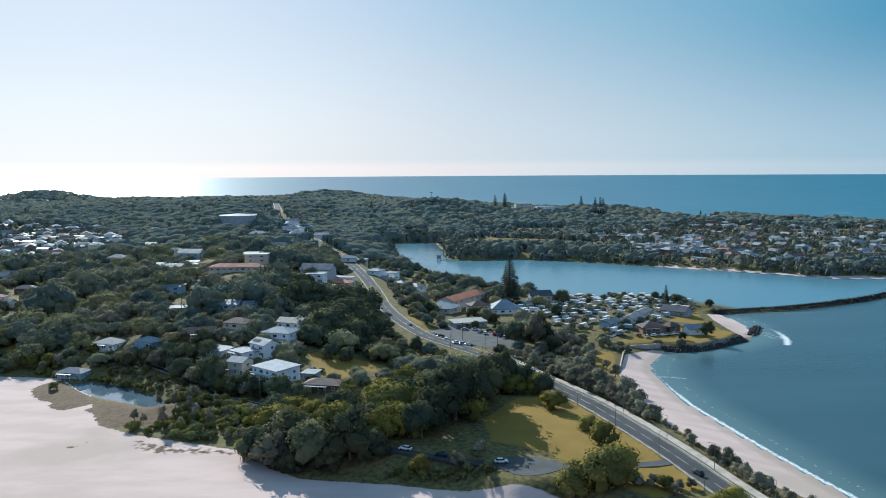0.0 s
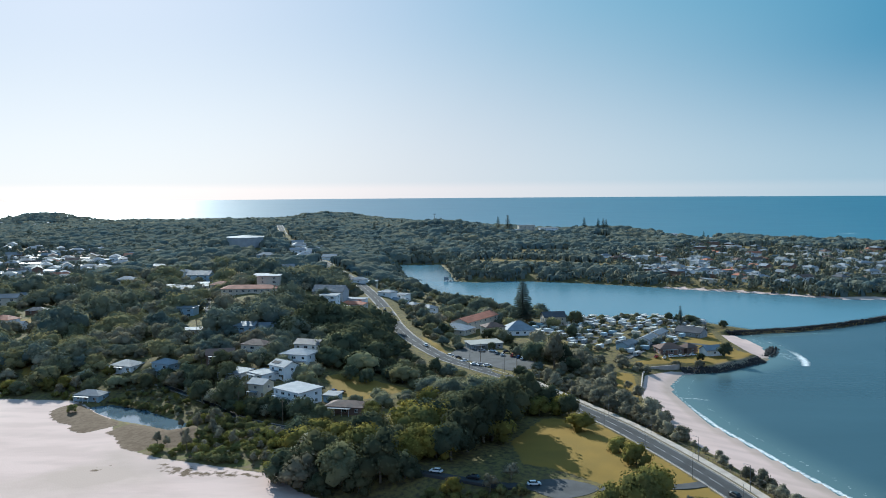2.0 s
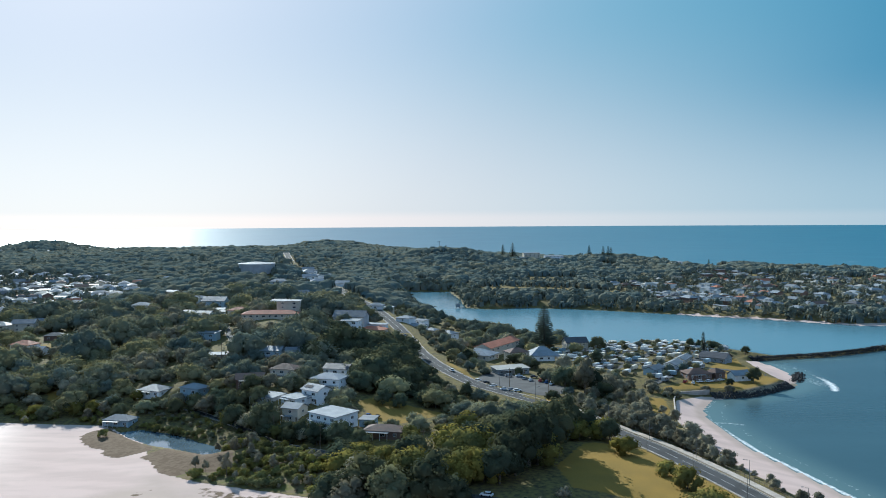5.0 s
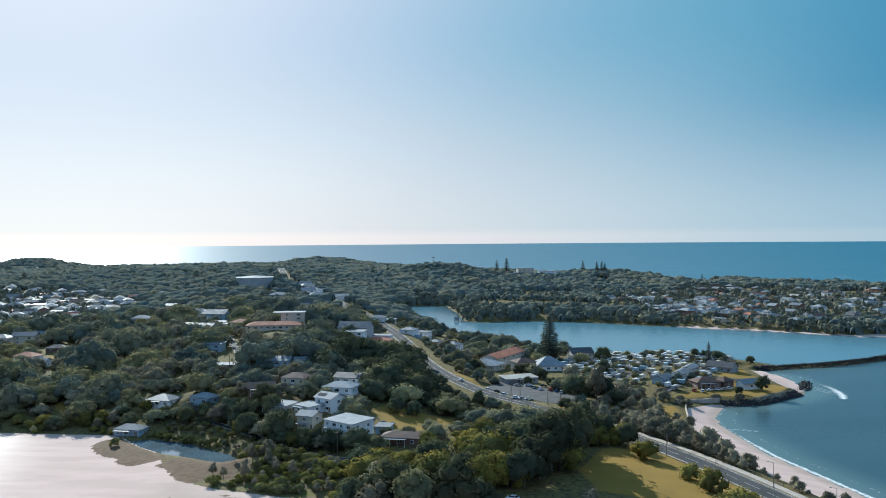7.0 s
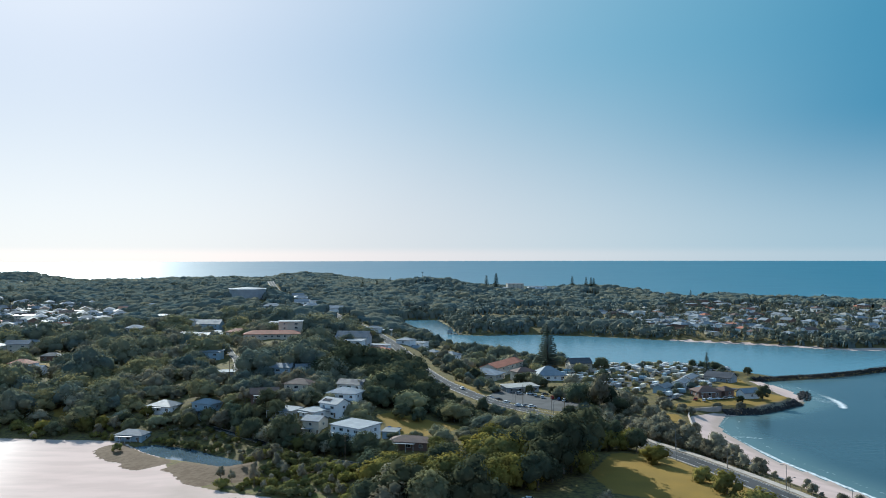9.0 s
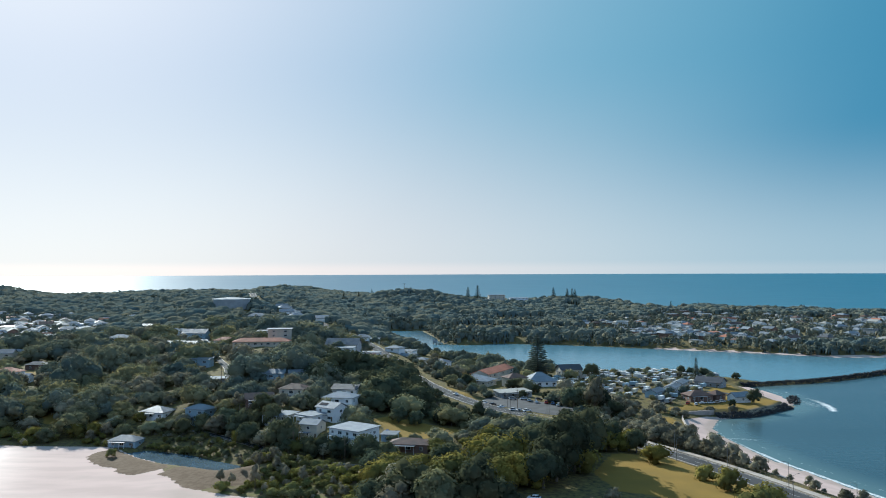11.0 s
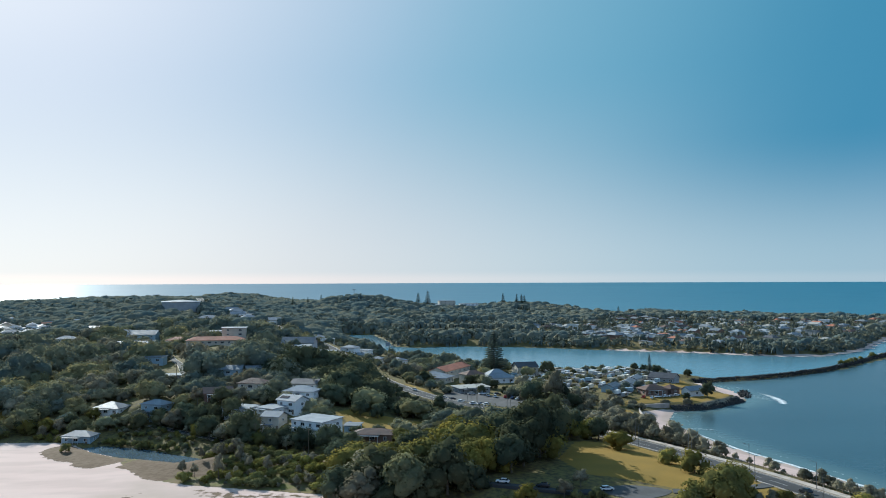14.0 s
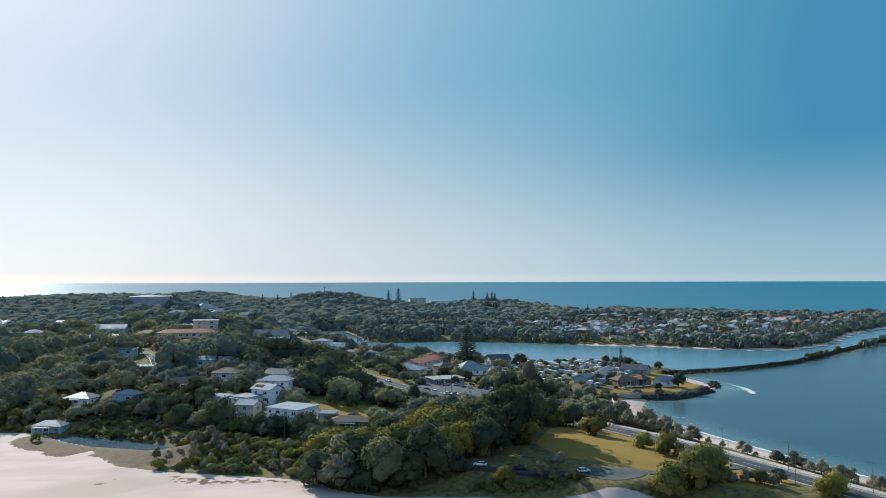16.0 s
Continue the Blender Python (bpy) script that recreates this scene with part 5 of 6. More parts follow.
for x, y, roof, tone in [(-176, 1020, "gable", "white"), (-168, 985, "hip", "grey"), (-143, 862, "hip", "white"), (-158, 905, "gable", "white"), (-150, 935, "flat", "white"), (-165, 950, "hip", "white"), (-371, 1128, "hip", "white"), (-150, 790, "gable", "grey"), (-135, 755, "hip", "white")]:
    house(x, y, 6 + y % 11, 13 + y % 4, 9, 2, roof, tone, "white", None, detail=1, lift=1.2, group="houses on the wooded slope")
house(-275, 743, -8, 15, 10, 2, "hip", "white", "white", None, detail=1, group="houses on the wooded slope")
house(-326, 982, 10, 15, 10, 2, "gable", "cream", "cream", None, detail=1, group="houses on the wooded slope")
house(-273, 823, -18, 11, 7, 2, "gable", "grey", "white", None, detail=1, group="houses on the wooded slope")
house(-235, 771, 4, 14, 9, 2, "hip", "white", "white", None, detail=1, group="houses on the wooded slope")
house(-217, 757, -8, 20, 13, 2, "gable", "grey", "blue", None, detail=1, group="houses on the wooded slope")
house(-209, 721, 10, 16, 10, 1, "flat", "white", "white", None, detail=1, group="houses on the wooded slope")
house(-205, 668, -18, 17, 11, 2, "gable", "grey", "blue", None, detail=1, group="houses on the wooded slope")
house(-200, 617, 4, 15, 10, 1, "hip", "grey", "blue", None, detail=1, group="houses on the wooded slope")
house(-173, 560, -8, 13, 8, 2, "flat", "grey", "blue", None, detail=1, group="houses on the wooded slope")
house(-153, 504, 10, 9, 6, 1, "flat", "white", "grey", None, detail=1, group="houses on the wooded slope")
house(-177, 669, -18, 15, 10, 2, "hip", "red", "cream", None, detail=1, group="houses on the wooded slope")
house(-288, 604, 4, 13, 8, 1, "hip", "dark", "brick", None, detail=1, group="houses on the wooded slope")
house(-279, 555, -8, 12, 8, 1, "gable", "white", "white", None, detail=1, group="houses on the wooded slope")
house(-323, 774, 10, 18, 12, 2, "hip", "grey", "cream", None, detail=1, group="houses on the wooded slope")
house(-349, 800, -18, 16, 10, 2, "gable", "grey", "white", None, detail=1, group="houses on the wooded slope")
house(-395, 875, 4, 15, 10, 1, "hip", "cream", "cream", None, detail=1, group="houses on the wooded slope")
house(-352, 895, -8, 15, 10, 2, "hip", "grey", "white", None, detail=1, group="houses on the wooded slope")
house(-396, 939, 10, 14, 9, 1, "gable", "grey", "white", None, detail=1, group="houses on the wooded slope")
house(-445, 941, -18, 15, 10, 2, "hip", "cream", "white", None, detail=1, group="houses on the wooded slope")
house(-326, 642, 4, 16, 10, 2, "gable", "grey", "cream", None, detail=1, group="houses on the wooded slope")
house(-307, 708, -8, 9, 6, 2, "gable", "white", "white", None, detail=1, group="houses on the wooded slope")

# ---- round the parking lot and the lagoon ----
house(12, 592, 60, 44, 12, 2, "gable", "red", "cream", 2.6, "long cream hall with a red tiled roof", detail=1, name="hall")
house(-2, 566, 60, 15, 22, 1, "hip", "white", "cream", 3.4, "hall wing with a pale grey hipped roof", name="hall")
house(22, 560, 20, 13, 10, 2, "hip", "brown", "cream", 2.4, detail=1)
house(39, 567, 8, 19, 16, 1, "hip", "white", "white", 5.2, "white house with a steep pale hipped roof and veranda")
house(66, 604, 10, 15, 11, 2, "gable", "dark", "cream", 3.2, "dark-roofed two-storey house near the lagoon")
house(14, 515, 20, 20, 10, 1, "flat", "cream", "grey", 0.8, "low shop with a pale roof and dark awning", name="shop")
house(120, 505, 8, 14, 11, 1, "hip", "brown", "brick", 2.6, "brown brick house with a broad hipped roof")
house(132, 507, 30, 8, 7, 1, "hip", "brown", "brick", 2.2, detail=1)
house(149, 561, -40, 17, 11, 1, "gable", "dark", "grey", 3.0, "dark sheet-roofed club building in the caravan park", name="clubhouse")
house(144, 503, 20, 11, 7, 1, "gable", "white", "white", 2.4, "pale gabled amenities block on the lawn", detail=1)
house(98, 514, 52, 14, 7, 1, "gable", "grey", "blue", 1.8, detail=1)
house(114, 531, 59, 17, 7, 1, "gable", "white", "white", 1.6, detail=1)
house(125, 550, 59, 18, 7, 1, "gable", "white", "cream", 1.6, detail=1)

# ---- boathouse on the shore ----
house(-177, 415, -14, 13, 8, 1, "hip", "grey", "blue", 2.0, "blue-grey boathouse with a pale hipped roof on the shore", lift=-0.4, name="boathouse")


# ---- caravan park ----
def caravan_parts(seed):
    rng = random.Random(seed)
    w, d, h = rng.uniform(4.4, 7.2), 2.3, 2.2
    bm = bmesh.new()
    add_box(bm, 0, 0, 0.5 + h / 2, w, d, h)
    bmesh.ops.bevel(bm, geom=[e for e in bm.edges], offset=0.22, segments=2, affect="EDGES")
    body = bpy.data.meshes.new("body")
    bm.to_mesh(body)
    bm.free()
    body.materials.append((WHITE_PAINT, WALLS["cream"], WALLS["grey"], WALLS["blue"])[seed % 4])
    bm = bmesh.new()
    for k in (-1, 0, 1):
        add_box(bm, k * w * 0.3, -d / 2, 0.5 + h * 0.6, w * 0.18, 0.05, 0.6)
    glass = bpy.data.meshes.new("window")
    bm.to_mesh(glass)
    bm.free()
    glass.materials.append(GLASS)
    bm = bmesh.new()
    add_box(bm, 0, -d / 2 - 1.3, 2.55, w * 0.9, 2.6, 0.06)
    for k in (-1, 1):
        add_rod(bm, (k * w * 0.42, -d / 2 - 2.5, -0.2), (k * w * 0.42, -d / 2 - 2.5, 2.55), 0.04, 0.04, 6)
    awning = bpy.data.meshes.new("awning")
    bm.to_mesh(awning)
    bm.free()
    awning.materials.append(ROOFS[("dark", "grey", "cream")[seed % 3]])
    bm = bmesh.new()
    for k in (-0.6, 0.6):
        for s in (-1, 1):
            add_rod(bm, (k, s * (d / 2 - 0.1), 0.35), (k, s * (d / 2 - 0.3), 0.35), 0.35, 0.35, 12)
    add_box(bm, 0, 0, 0.42, w * 0.9, 0.3, 0.15)
    under = bpy.data.meshes.new("chassis")
    bm.to_mesh(under)
    bm.free()
    under.materials.append(DARK_METAL)
    return body, glass, awning, under


# the side road from the car park to the river road
v, f = ribbon([(x, y, ground_at(x, y)) for x, y in ((38, 270), (43, 268.5), (48, 267.5), (55, 268.5), (62, 270), (67, 272), (72, 274))], -2.4, 2.4, 0.22, 1.0)
tagged(new("side_road", mesh_from("side_road", v, f, OLD_ASPHALT)), "short grey asphalt side road to the car park", "road", kind="structure")
v, f = ribbon([(x, y, ground_at(x, y)) for x, y in ((19, 271), (10, 275), (0, 279), (-12, 284), (-25, 289))], -2.8, 2.8, 0.16, 1.0)
tagged(new("side_road", mesh_from("side_road", v, f, ASPHALT)), "dark shaded asphalt track under the trees", "road", kind="structure")
# lanes of the holiday park
for lane_line in ([(92, 488), (112, 520), (134, 556), (150, 600), (158, 640)], [(72, 520), (98, 560), (118, 600), (124, 650)], [(60, 560), (100, 545), (140, 530), (166, 520)]):
    v, f = ribbon([(x, y, ground_at(x, y)) for x, y in lane_line], -2.2, 2.2, 0.1, 0.8)
    tagged(new("lane", mesh_from("lane", v, f, OLD_ASPHALT)), "narrow grey asphalt lane through the holiday park", "lane", kind="structure")

CARAVAN_KINDS = [caravan_parts(i) for i in range(7)]


def caravan(x, y, turn, index):
    top = new("caravan")
    top.matrix_basis = pose(x, y, ground_at(x, y) + 0.02, 0, 0, turn)
    for name, me in zip(("body", "window", "awning", "chassis"), CARAVAN_KINDS[(index * 5) % 7]):
        if name != "awning" or index % 4:
            part_mesh(name, me, top)
    HOUSE_FEET.append((x, y, 2.5))
    return tagged(top, "%s touring caravan on the grass of the holiday park" % ("white", "cream", "grey", "blue-grey")[(index * 5) % 7 % 4], "caravan", "caravans of the holiday park")


park_rng = random.Random(21)
index = 0
for cx, cy in [(x, y) for x in range(50, 186, 8) for y in range(488, 668, 8)]:
    x, y = cx + park_rng.uniform(-2.5, 2.5), cy + park_rng.uniform(-2.5, 2.5)
    room = float(signed(CARAVANS, np.array([x]), np.array([y]))[0])
    if room < 3 or any((x - hx) ** 2 + (y - hy) ** 2 < (reach + 3.2) ** 2 for hx, hy, reach in HOUSE_FEET) or park_rng.random() < 0.33:
        continue
    caravan(x, y, 52 + park_rng.choice((0, 90, 180)) + park_rng.uniform(-8, 8), index)
    index += 1

for k in range(260):
    x, y = park_rng.uniform(50, 180), park_rng.uniform(495, 655)
    if float(signed(CARAVANS, np.array([x]), np.array([y]))[0]) > 2 and all((x - hx) ** 2 + (y - hy) ** 2 > (reach + 1) ** 2 for hx, hy, reach in HOUSE_FEET):
        kind = park_rng.choice(("dark", "grey", "olive"))
        size = park_rng.uniform(0.2, 0.5)
        CROWD.append((MID[kind][k % 2], Matrix.Translation((x, y, ground_at(x, y))) @ Matrix.Rotation(k, 4, "Z") @ Matrix.Scale(size, 4)))

# ---- suburbs farther off ----
town_rng = random.Random(33)


def suburb(area, gap, group, chance, wide, name="house"):
    xs, ys = [p[0] for p in area], [p[1] for p in area]
    count = 0
    y = min(ys)
    while y < max(ys):
        x = min(xs)
        while x < max(xs):
            hx, hy = x + town_rng.uniform(-0.3, 0.3) * gap, y + town_rng.uniform(-0.3, 0.3) * gap
            a, b = np.array([hx]), np.array([hy])
            if signed(area, a, b)[0] > 0 and town_rng.random() < chance and hx > -60 - 0.55 * hy and signed(LAGOON, a, b)[0] < -18 and signed(SEA, a, b)[0] < -120 and signed(RIVER, a, b)[0] < -20:
                roof = town_rng.choice(("hip", "gable", "hip", "flat"))
                house(hx, hy, town_rng.choice((20, 110)) + town_rng.uniform(-8, 8), wide * town_rng.uniform(0.8, 1.3), wide * 0.7, town_rng.choice((1, 1, 2)), roof,
                      town_rng.choice(("white", "white", "grey", "cream", "grey", "brown", "dark", "white", "grey", "white", "grey", "cream", "white", "red")), town_rng.choice(("white", "cream", "white", "grey", "cream", "white", "white", "brick")), None,
                      detail=1 if hy < 1000 else 0, group=group, name=name)
                count += 1
            x += gap
        y += gap
    return count


suburb(SUBURB_EAST, 27, "houses of the eastern suburb", 0.5, 14)
suburb(SUBURB_WEST, 33, "houses of the western valley", 0.62, 17)
suburb([(-440, 850), (-345, 880), (-400, 1190), (-560, 1190)], 25, "houses of the western valley", 0.8, 14)
suburb([(200, 935), (315, 905), (335, 1030), (225, 1062)], 14, "cabins of the lagoon park", 0.85, 8, "cabin")
suburb([(-1290, 2380), (-900, 2440), (-900, 2560), (-1290, 2520)], 40, "houses on the far coast", 0.45, 14)
suburb([(-910, 1640), (-780, 1640), (-780, 1800), (-930, 1800)], 40, "houses in the far valley", 0.6, 15)

# ---- woods ----
grow(-177, 392, "bush", NEAR["bush"][0], 3, 1.4, 0.4, "shrubs on the shore")
bank_rng = random.Random(61)
for i in range(230):
    x, y = bank_rng.uniform(-168, -104), bank_rng.uniform(370, 426)
    if -26 < signed(POND, np.array([x]), np.array([y]))[0] < -2.5 and y > 387 - 0.62 * (x + 147) and line_gap([p[:2] for p in ROADS["road_shore"][1]], np.array([x]), np.array([y]), False)[0][0] > 4:
        kind = bank_rng.choice(("bush", "grey", "grey", "olive", "dark"))
        grow(x, y, kind, NEAR[kind][i % 2], i, bank_rng.uniform(0.5, 0.95) if kind == "bush" else bank_rng.uniform(0.16, 0.32), i, "shrubs on the shore" if kind == "bush" else "young trees behind the pond")
for i in range(13):
    grow(-166 + 2.9 * i, 411 - 1.9 * i + (i % 3), "bush", NEAR["bush"][i % 2], i, 0.75 + 0.12 * (i % 4), i, "reeds and shrubs behind the pond")
for i, (x, y, k) in enumerate([(-130, 398, 0.6), (-118, 408, 0.75), (-131, 412, 0.8), (-124, 416, 0.9), (-141, 414, 0.6), (-111, 397, 0.8), (-100, 384, 0.85), (-115, 386, 0.55), (-134, 422, 0.8), (-147, 424, 0.6), (-108, 404, 0.8), (-96, 372, 0.8), (-90, 366, 0.75), (-112, 372, 0.6)]):
    kind = ("dark", "dark", "grey", "olive")[i % 4]
    tree(x, y, kind, NEAR[kind][i % 3], i, k * (0.5 if x < -113 else 0.9), 2.3 * i, "trees behind the pond", -0.7 * k)
for i in range(420):
    x, y = bank_rng.uniform(-136, -60), bank_rng.uniform(300, 366)
    inside = signed(SCRUB, np.array([x]), np.array([y]))[0]
    if inside > 0.5 and line_gap([q[:2] for q in ROADS["road_shore"][1]], np.array([x]), np.array([y]), False)[0][0] > 9 and signed(SANDFLAT, np.array([x]), np.array([y]))[0] < -1 and signed(MUD_FLAT, np.array([x]), np.array([y]))[0] < -1.5:
        if x < -112 and bank_rng.random() < 0.45:
            continue
        if bank_rng.random() < 0.72:
            grow(x, y, "bush", NEAR["bush"][i % 2], i, bank_rng.uniform(0.35, 1.1), i, "shrubs on the shore", bank_rng.uniform(0.9, 1.5))
        else:
            grow(x, y, "grey", NEAR["grey"][i % 3], i, bank_rng.uniform(0.2, 0.5), i, "young she-oaks on the shore", 0.8)
for i, (x, y, k, kind) in enumerate([(-112, 388, 1.35, "grey"), (-119, 395, 1.1, "dark"), (-104, 381, 1.2, "dark"), (-99, 391, 0.95, "grey"), (-68, 357, 1.05, "dark"), (-60, 352, 0.8, "dark"), (-77, 362, 0.7, "dark"),
                                     (-92, 372, 0.8, "dark"), (-85, 366, 0.75, "grey"), (-125, 404, 0.7, "olive"), (-110, 398, 0.9, "dark"), (-128, 414, 0.9, "dark"), (-137, 425, 1.0, "grey"), (-146, 430, 0.9, "dark")]):
    tree(x, y, kind, NEAR[kind][i % 3], i, k, 1.9 * i, "trees between the shore road and the houses", -0.8 * k)
HOUSE_FEET += [(x, y, 1) for x in range(-240, -192, 11) for y in (908, 920)]
for i, (x, y, k, kind) in enumerate([(-138, 418, 1.5, "grey"), (-153, 421, 0.8, "dark"), (-124, 413, 1.05, "dark"), (-133, 425, 1.2, "dark"), (-111, 409, 0.95, "dark"), (-145, 427, 0.8, "dark"), (-117, 421, 0.95, "dark"), (-129, 431, 1.0, "grey")]):
    tree(x, y, kind, NEAR[kind][i % 3], i, k, 2.9 * i, "tall trees above the shore road", -0.9 * k)
for i, (x, y, k, kind) in enumerate([(-166, 431, 0.55, "dark"), (-178, 441, 0.6, "olive"), (-173, 434, 0.4, "grey"), (-186, 434, 0.75, "dark"), (-196, 430, 0.7, "olive"), (-206, 432, 0.8, "dark"), (-157, 426, 0.5, "dark")]):
    tree(x, y, kind, NEAR[kind][i % 3], i, k, 2.7 * i, "trees behind the boathouse", -0.6 * k)
for i, (x, y, k) in enumerate([(66, 488, 0.8), (67, 458, 1.0), (64, 421, 0.95), (71, 424, 0.9), (77, 413, 0.6), (65, 400, 0.9), (72, 438, 0.9), (78, 396, 0.8), (68, 408, 0.9), (62, 438, 0.9), (60, 470, 0.9)]):
    tree(x, y, "grey", NEAR["grey"][i % 3], i, k, 2.2 * i, "she-oaks", -0.8 * k)
HOUSE_FEET += [(-84, 562, 9), (-73, 562, 9), (-62, 560, 9)]
plant()
tree(46, 612, "pine", PINE[0], 0, 1.15)
OLIVES = [(40, 256, 1.3), (47, 254, 1.4), (52, 258, 1.15), (51, 306, 0.8), (54, 291, 0.9), (42, 334, 0.95), (38, 255, 0.9), (-8, 273, 0.62), (-54, 411, 0.7), (-46, 409, 0.72), (28, 431, 0.7)]
ROADSIDE = [(57, 252, 0.5, "grey"), (61, 251, 0.6, "grey"), (64, 249, 0.45, "olive"), (68, 250, 0.5, "grey"), (72, 251, 0.45, "grey"), (55, 255, 0.55, "olive"), (76, 233, 0.8, "olive"), (80, 236, 0.7, "olive"), (66, 245, 0.5, "grey")]
for i, (x, y, k, kind) in enumerate(ROADSIDE):
    tree(x, y, kind, NEAR[kind][i % 3], i, k, 1.9 * i, "shrubby trees beside the road", -1.8 * k)
for i, (x, y) in enumerate([(-14, 548), (-8, 556), (-18, 575), (-13, 586), (0, 606), (-6, 612), (8, 620), (22, 614), (29, 602), (35, 588), (27, 536), (46, 522), (54, 513), (58, 531), (-22, 602), (-26, 622), (30, 624), (64, 588), (70, 610)]):
    kind = ("dark", "olive", "dark", "grey")[i % 4]
    tree(x, y, kind, MID[kind][i % 2], i, 0.66 + 0.15 * (i % 4), 1.7 * i, "garden trees round the hall", -0.8)
side_rng = random.Random(46)
for i, p in enumerate(along(ROADS["road_river"][1][11:18], 9.0)):
    for off in (12, 19, 27):
        if side_rng.random() < 0.62:
            x, y = p.x + off + side_rng.uniform(-2.5, 2.5), p.y + 0.25 * off + side_rng.uniform(-3, 3)
            if all((x - hx) ** 2 + (y - hy) ** 2 > (reach + 3) ** 2 for hx, hy, reach in HOUSE_FEET) and signed(LAGOON, np.array([x]), np.array([y]))[0] < -5:
                kind = side_rng.choice(("dark", "dark", "olive", "grey"))
                tree(x, y, kind, MID[kind][i % 2], i, side_rng.uniform(0.35, 0.62), i, "garden trees beside the river road", -0.5)
EDGE = [(5, 350, 1.3), (14, 359, 1.35), (23, 366, 1.3), (33, 368, 1.15), (41, 356, 0.9), (-3, 336, 1.4), (-2, 303, 1.6), (4, 315, 1.85), (11, 327, 1.85), (14, 340, 1.7), (-8, 295, 1.35)]
for i, (x, y, k) in enumerate(EDGE):
    tree(x, y, "dark", NEAR["dark"][i % 3], i, k, 2.1 * i, "tall trees beside the mown park")
FRONT = [(-58, 286, 2.1, "grey"), (-44, 283, 1.6, "dark"), (-31, 282, 1.5, "dark"), (-23, 283, 1.05, "dark"), (-37, 293, 1.5, "olive"), (-51, 296, 1.4, "dark"), (-24, 297, 1.35, "olive"), (-13, 298, 1.2, "olive"), (-66, 294, 1.0, "dark"), (-38, 278, 1.0, "dark"), (-50, 280, 0.9, "dark")]
for i, (x, y, k, kind) in enumerate(FRONT):
    tree(x, y, kind, NEAR[kind][i % 3], i, k, 2.6 * i, "tall trees at the sandy shore", -1.6 * k)
for i in range(26):
    x = -19 + 1.35 * i + 0.8 * (i % 3)
    tree(x, 271.5 - 0.16 * (x + 19) + 1.3 * (i % 4), "bush", NEAR["bush"][i % 2], i, 0.4 + 0.13 * (i % 5), 1.3 * i, "shrubs beside the shaded track")
wall_rng = random.Random(12)
for i in range(18):
    u = wall_rng.uniform(0.0, 1.0)
    x, y = 345 + 190 * u + wall_rng.uniform(-2, 1), 678 + 170 * u + wall_rng.uniform(-1, 2)
    tree(x, y, "bush", NEAR["bush"][i % 2], i, wall_rng.uniform(0.7, 1.4), i, "shrubs on the breakwater", 1.6 - ground_at(x, y))
for i, (x, y, k) in enumerate(OLIVES):
    tree(x, y, "olive" if i < 8 else "dark", NEAR["olive" if i < 8 else "dark"][i % 3], i, k, 1.3 * i, "single trees on the lawns", -1.9 * k if i < 7 else -0.5)
for i, (x, y, k) in enumerate([(11, 279, 0.75), (4, 273, 0.7), (149, 494, 0.7), (133, 486, 0.45), (183, 603, 0.55), (99, 600, 0.4), (118, 618, 0.45), (149, 617, 0.6), (155, 614, 0.55), (162, 608, 0.7), (81, 601, 1.05), (-36, 417, 0.5), (-29, 420, 0.55), (-22, 424, 0.6), (-14, 438, 0.65), (22, 545, 0.8), (18, 502, 0.5), (30, 494, 0.45), (17, 543, 0.7), (50, 590, 0.4), (-10, 552, 0.7), (30, 528, 0.6), (70, 545, 0.8), (-78, 362, 0.85), (-67, 355, 0.75), (-100, 374, 0.7), (-95, 420, 0.6), (-118, 412, 0.9)]):
    tree(x, y, "grey" if i < 2 else "dark", NEAR["grey" if i < 2 else "dark"][i % 3], i, k, 1.7 * i, "single trees on the lawns")
tree(149, 587, "pine", PINE[1], 2, 0.55, 2)
for i, (x, y, k, kind) in enumerate([(47, 452, 1.5, "grey"), (38, 460, 1.2, "dark"), (53, 462, 1.0, "dark"), (56, 447, 0.9, "dark"), (44, 474, 0.8, "dark"), (50, 440, 0.8, "grey")]):
    lot_tree = tree(x, y, kind, NEAR[kind][i % 3], i, k, i, "trees beside the parking lot", -0.5)
    if i == 0:
        lot_tree.scale.z *= 1.75
for i, (x, y, k) in enumerate([(-121, 337, 0.8), (-116, 333, 0.65), (-107, 328, 0.95), (-116, 352, 0.6), (-108, 347, 0.85), (-101, 343, 0.8), (-97, 335, 0.7), (-104, 352, 0.7), (-90, 330, 0.8)]):
    upright = tree(x, y, "grey", NEAR["grey"][i % 3], i, k * 0.95, 1.1 * i, "upright she-oaks on the shore")
    upright.scale.x, upright.scale.y = upright.scale.x * 0.62, upright.scale.y * 0.62
for i, (x, y, z) in enumerate([(114, 1636, 55), (96, 1637, 51), (253, 1620, 49), (278, 1616, 47), (287, 1615, 47), (292, 1614, 45), (-106, 1637, 43), (-82, 1638, 47), (-133, 1635, 44), (459, 1574, 24), (505, 1560, 22)]):
    foot = ground_at(x, y)
    pine = tree(x, y, "pine", PINE[1], 0, max(0.4, (z - foot) / 26.0), i, "pines on the headland")
    pine.scale.x, pine.scale.y = pine.scale.x * 1.05, pine.scale.y * 1.05


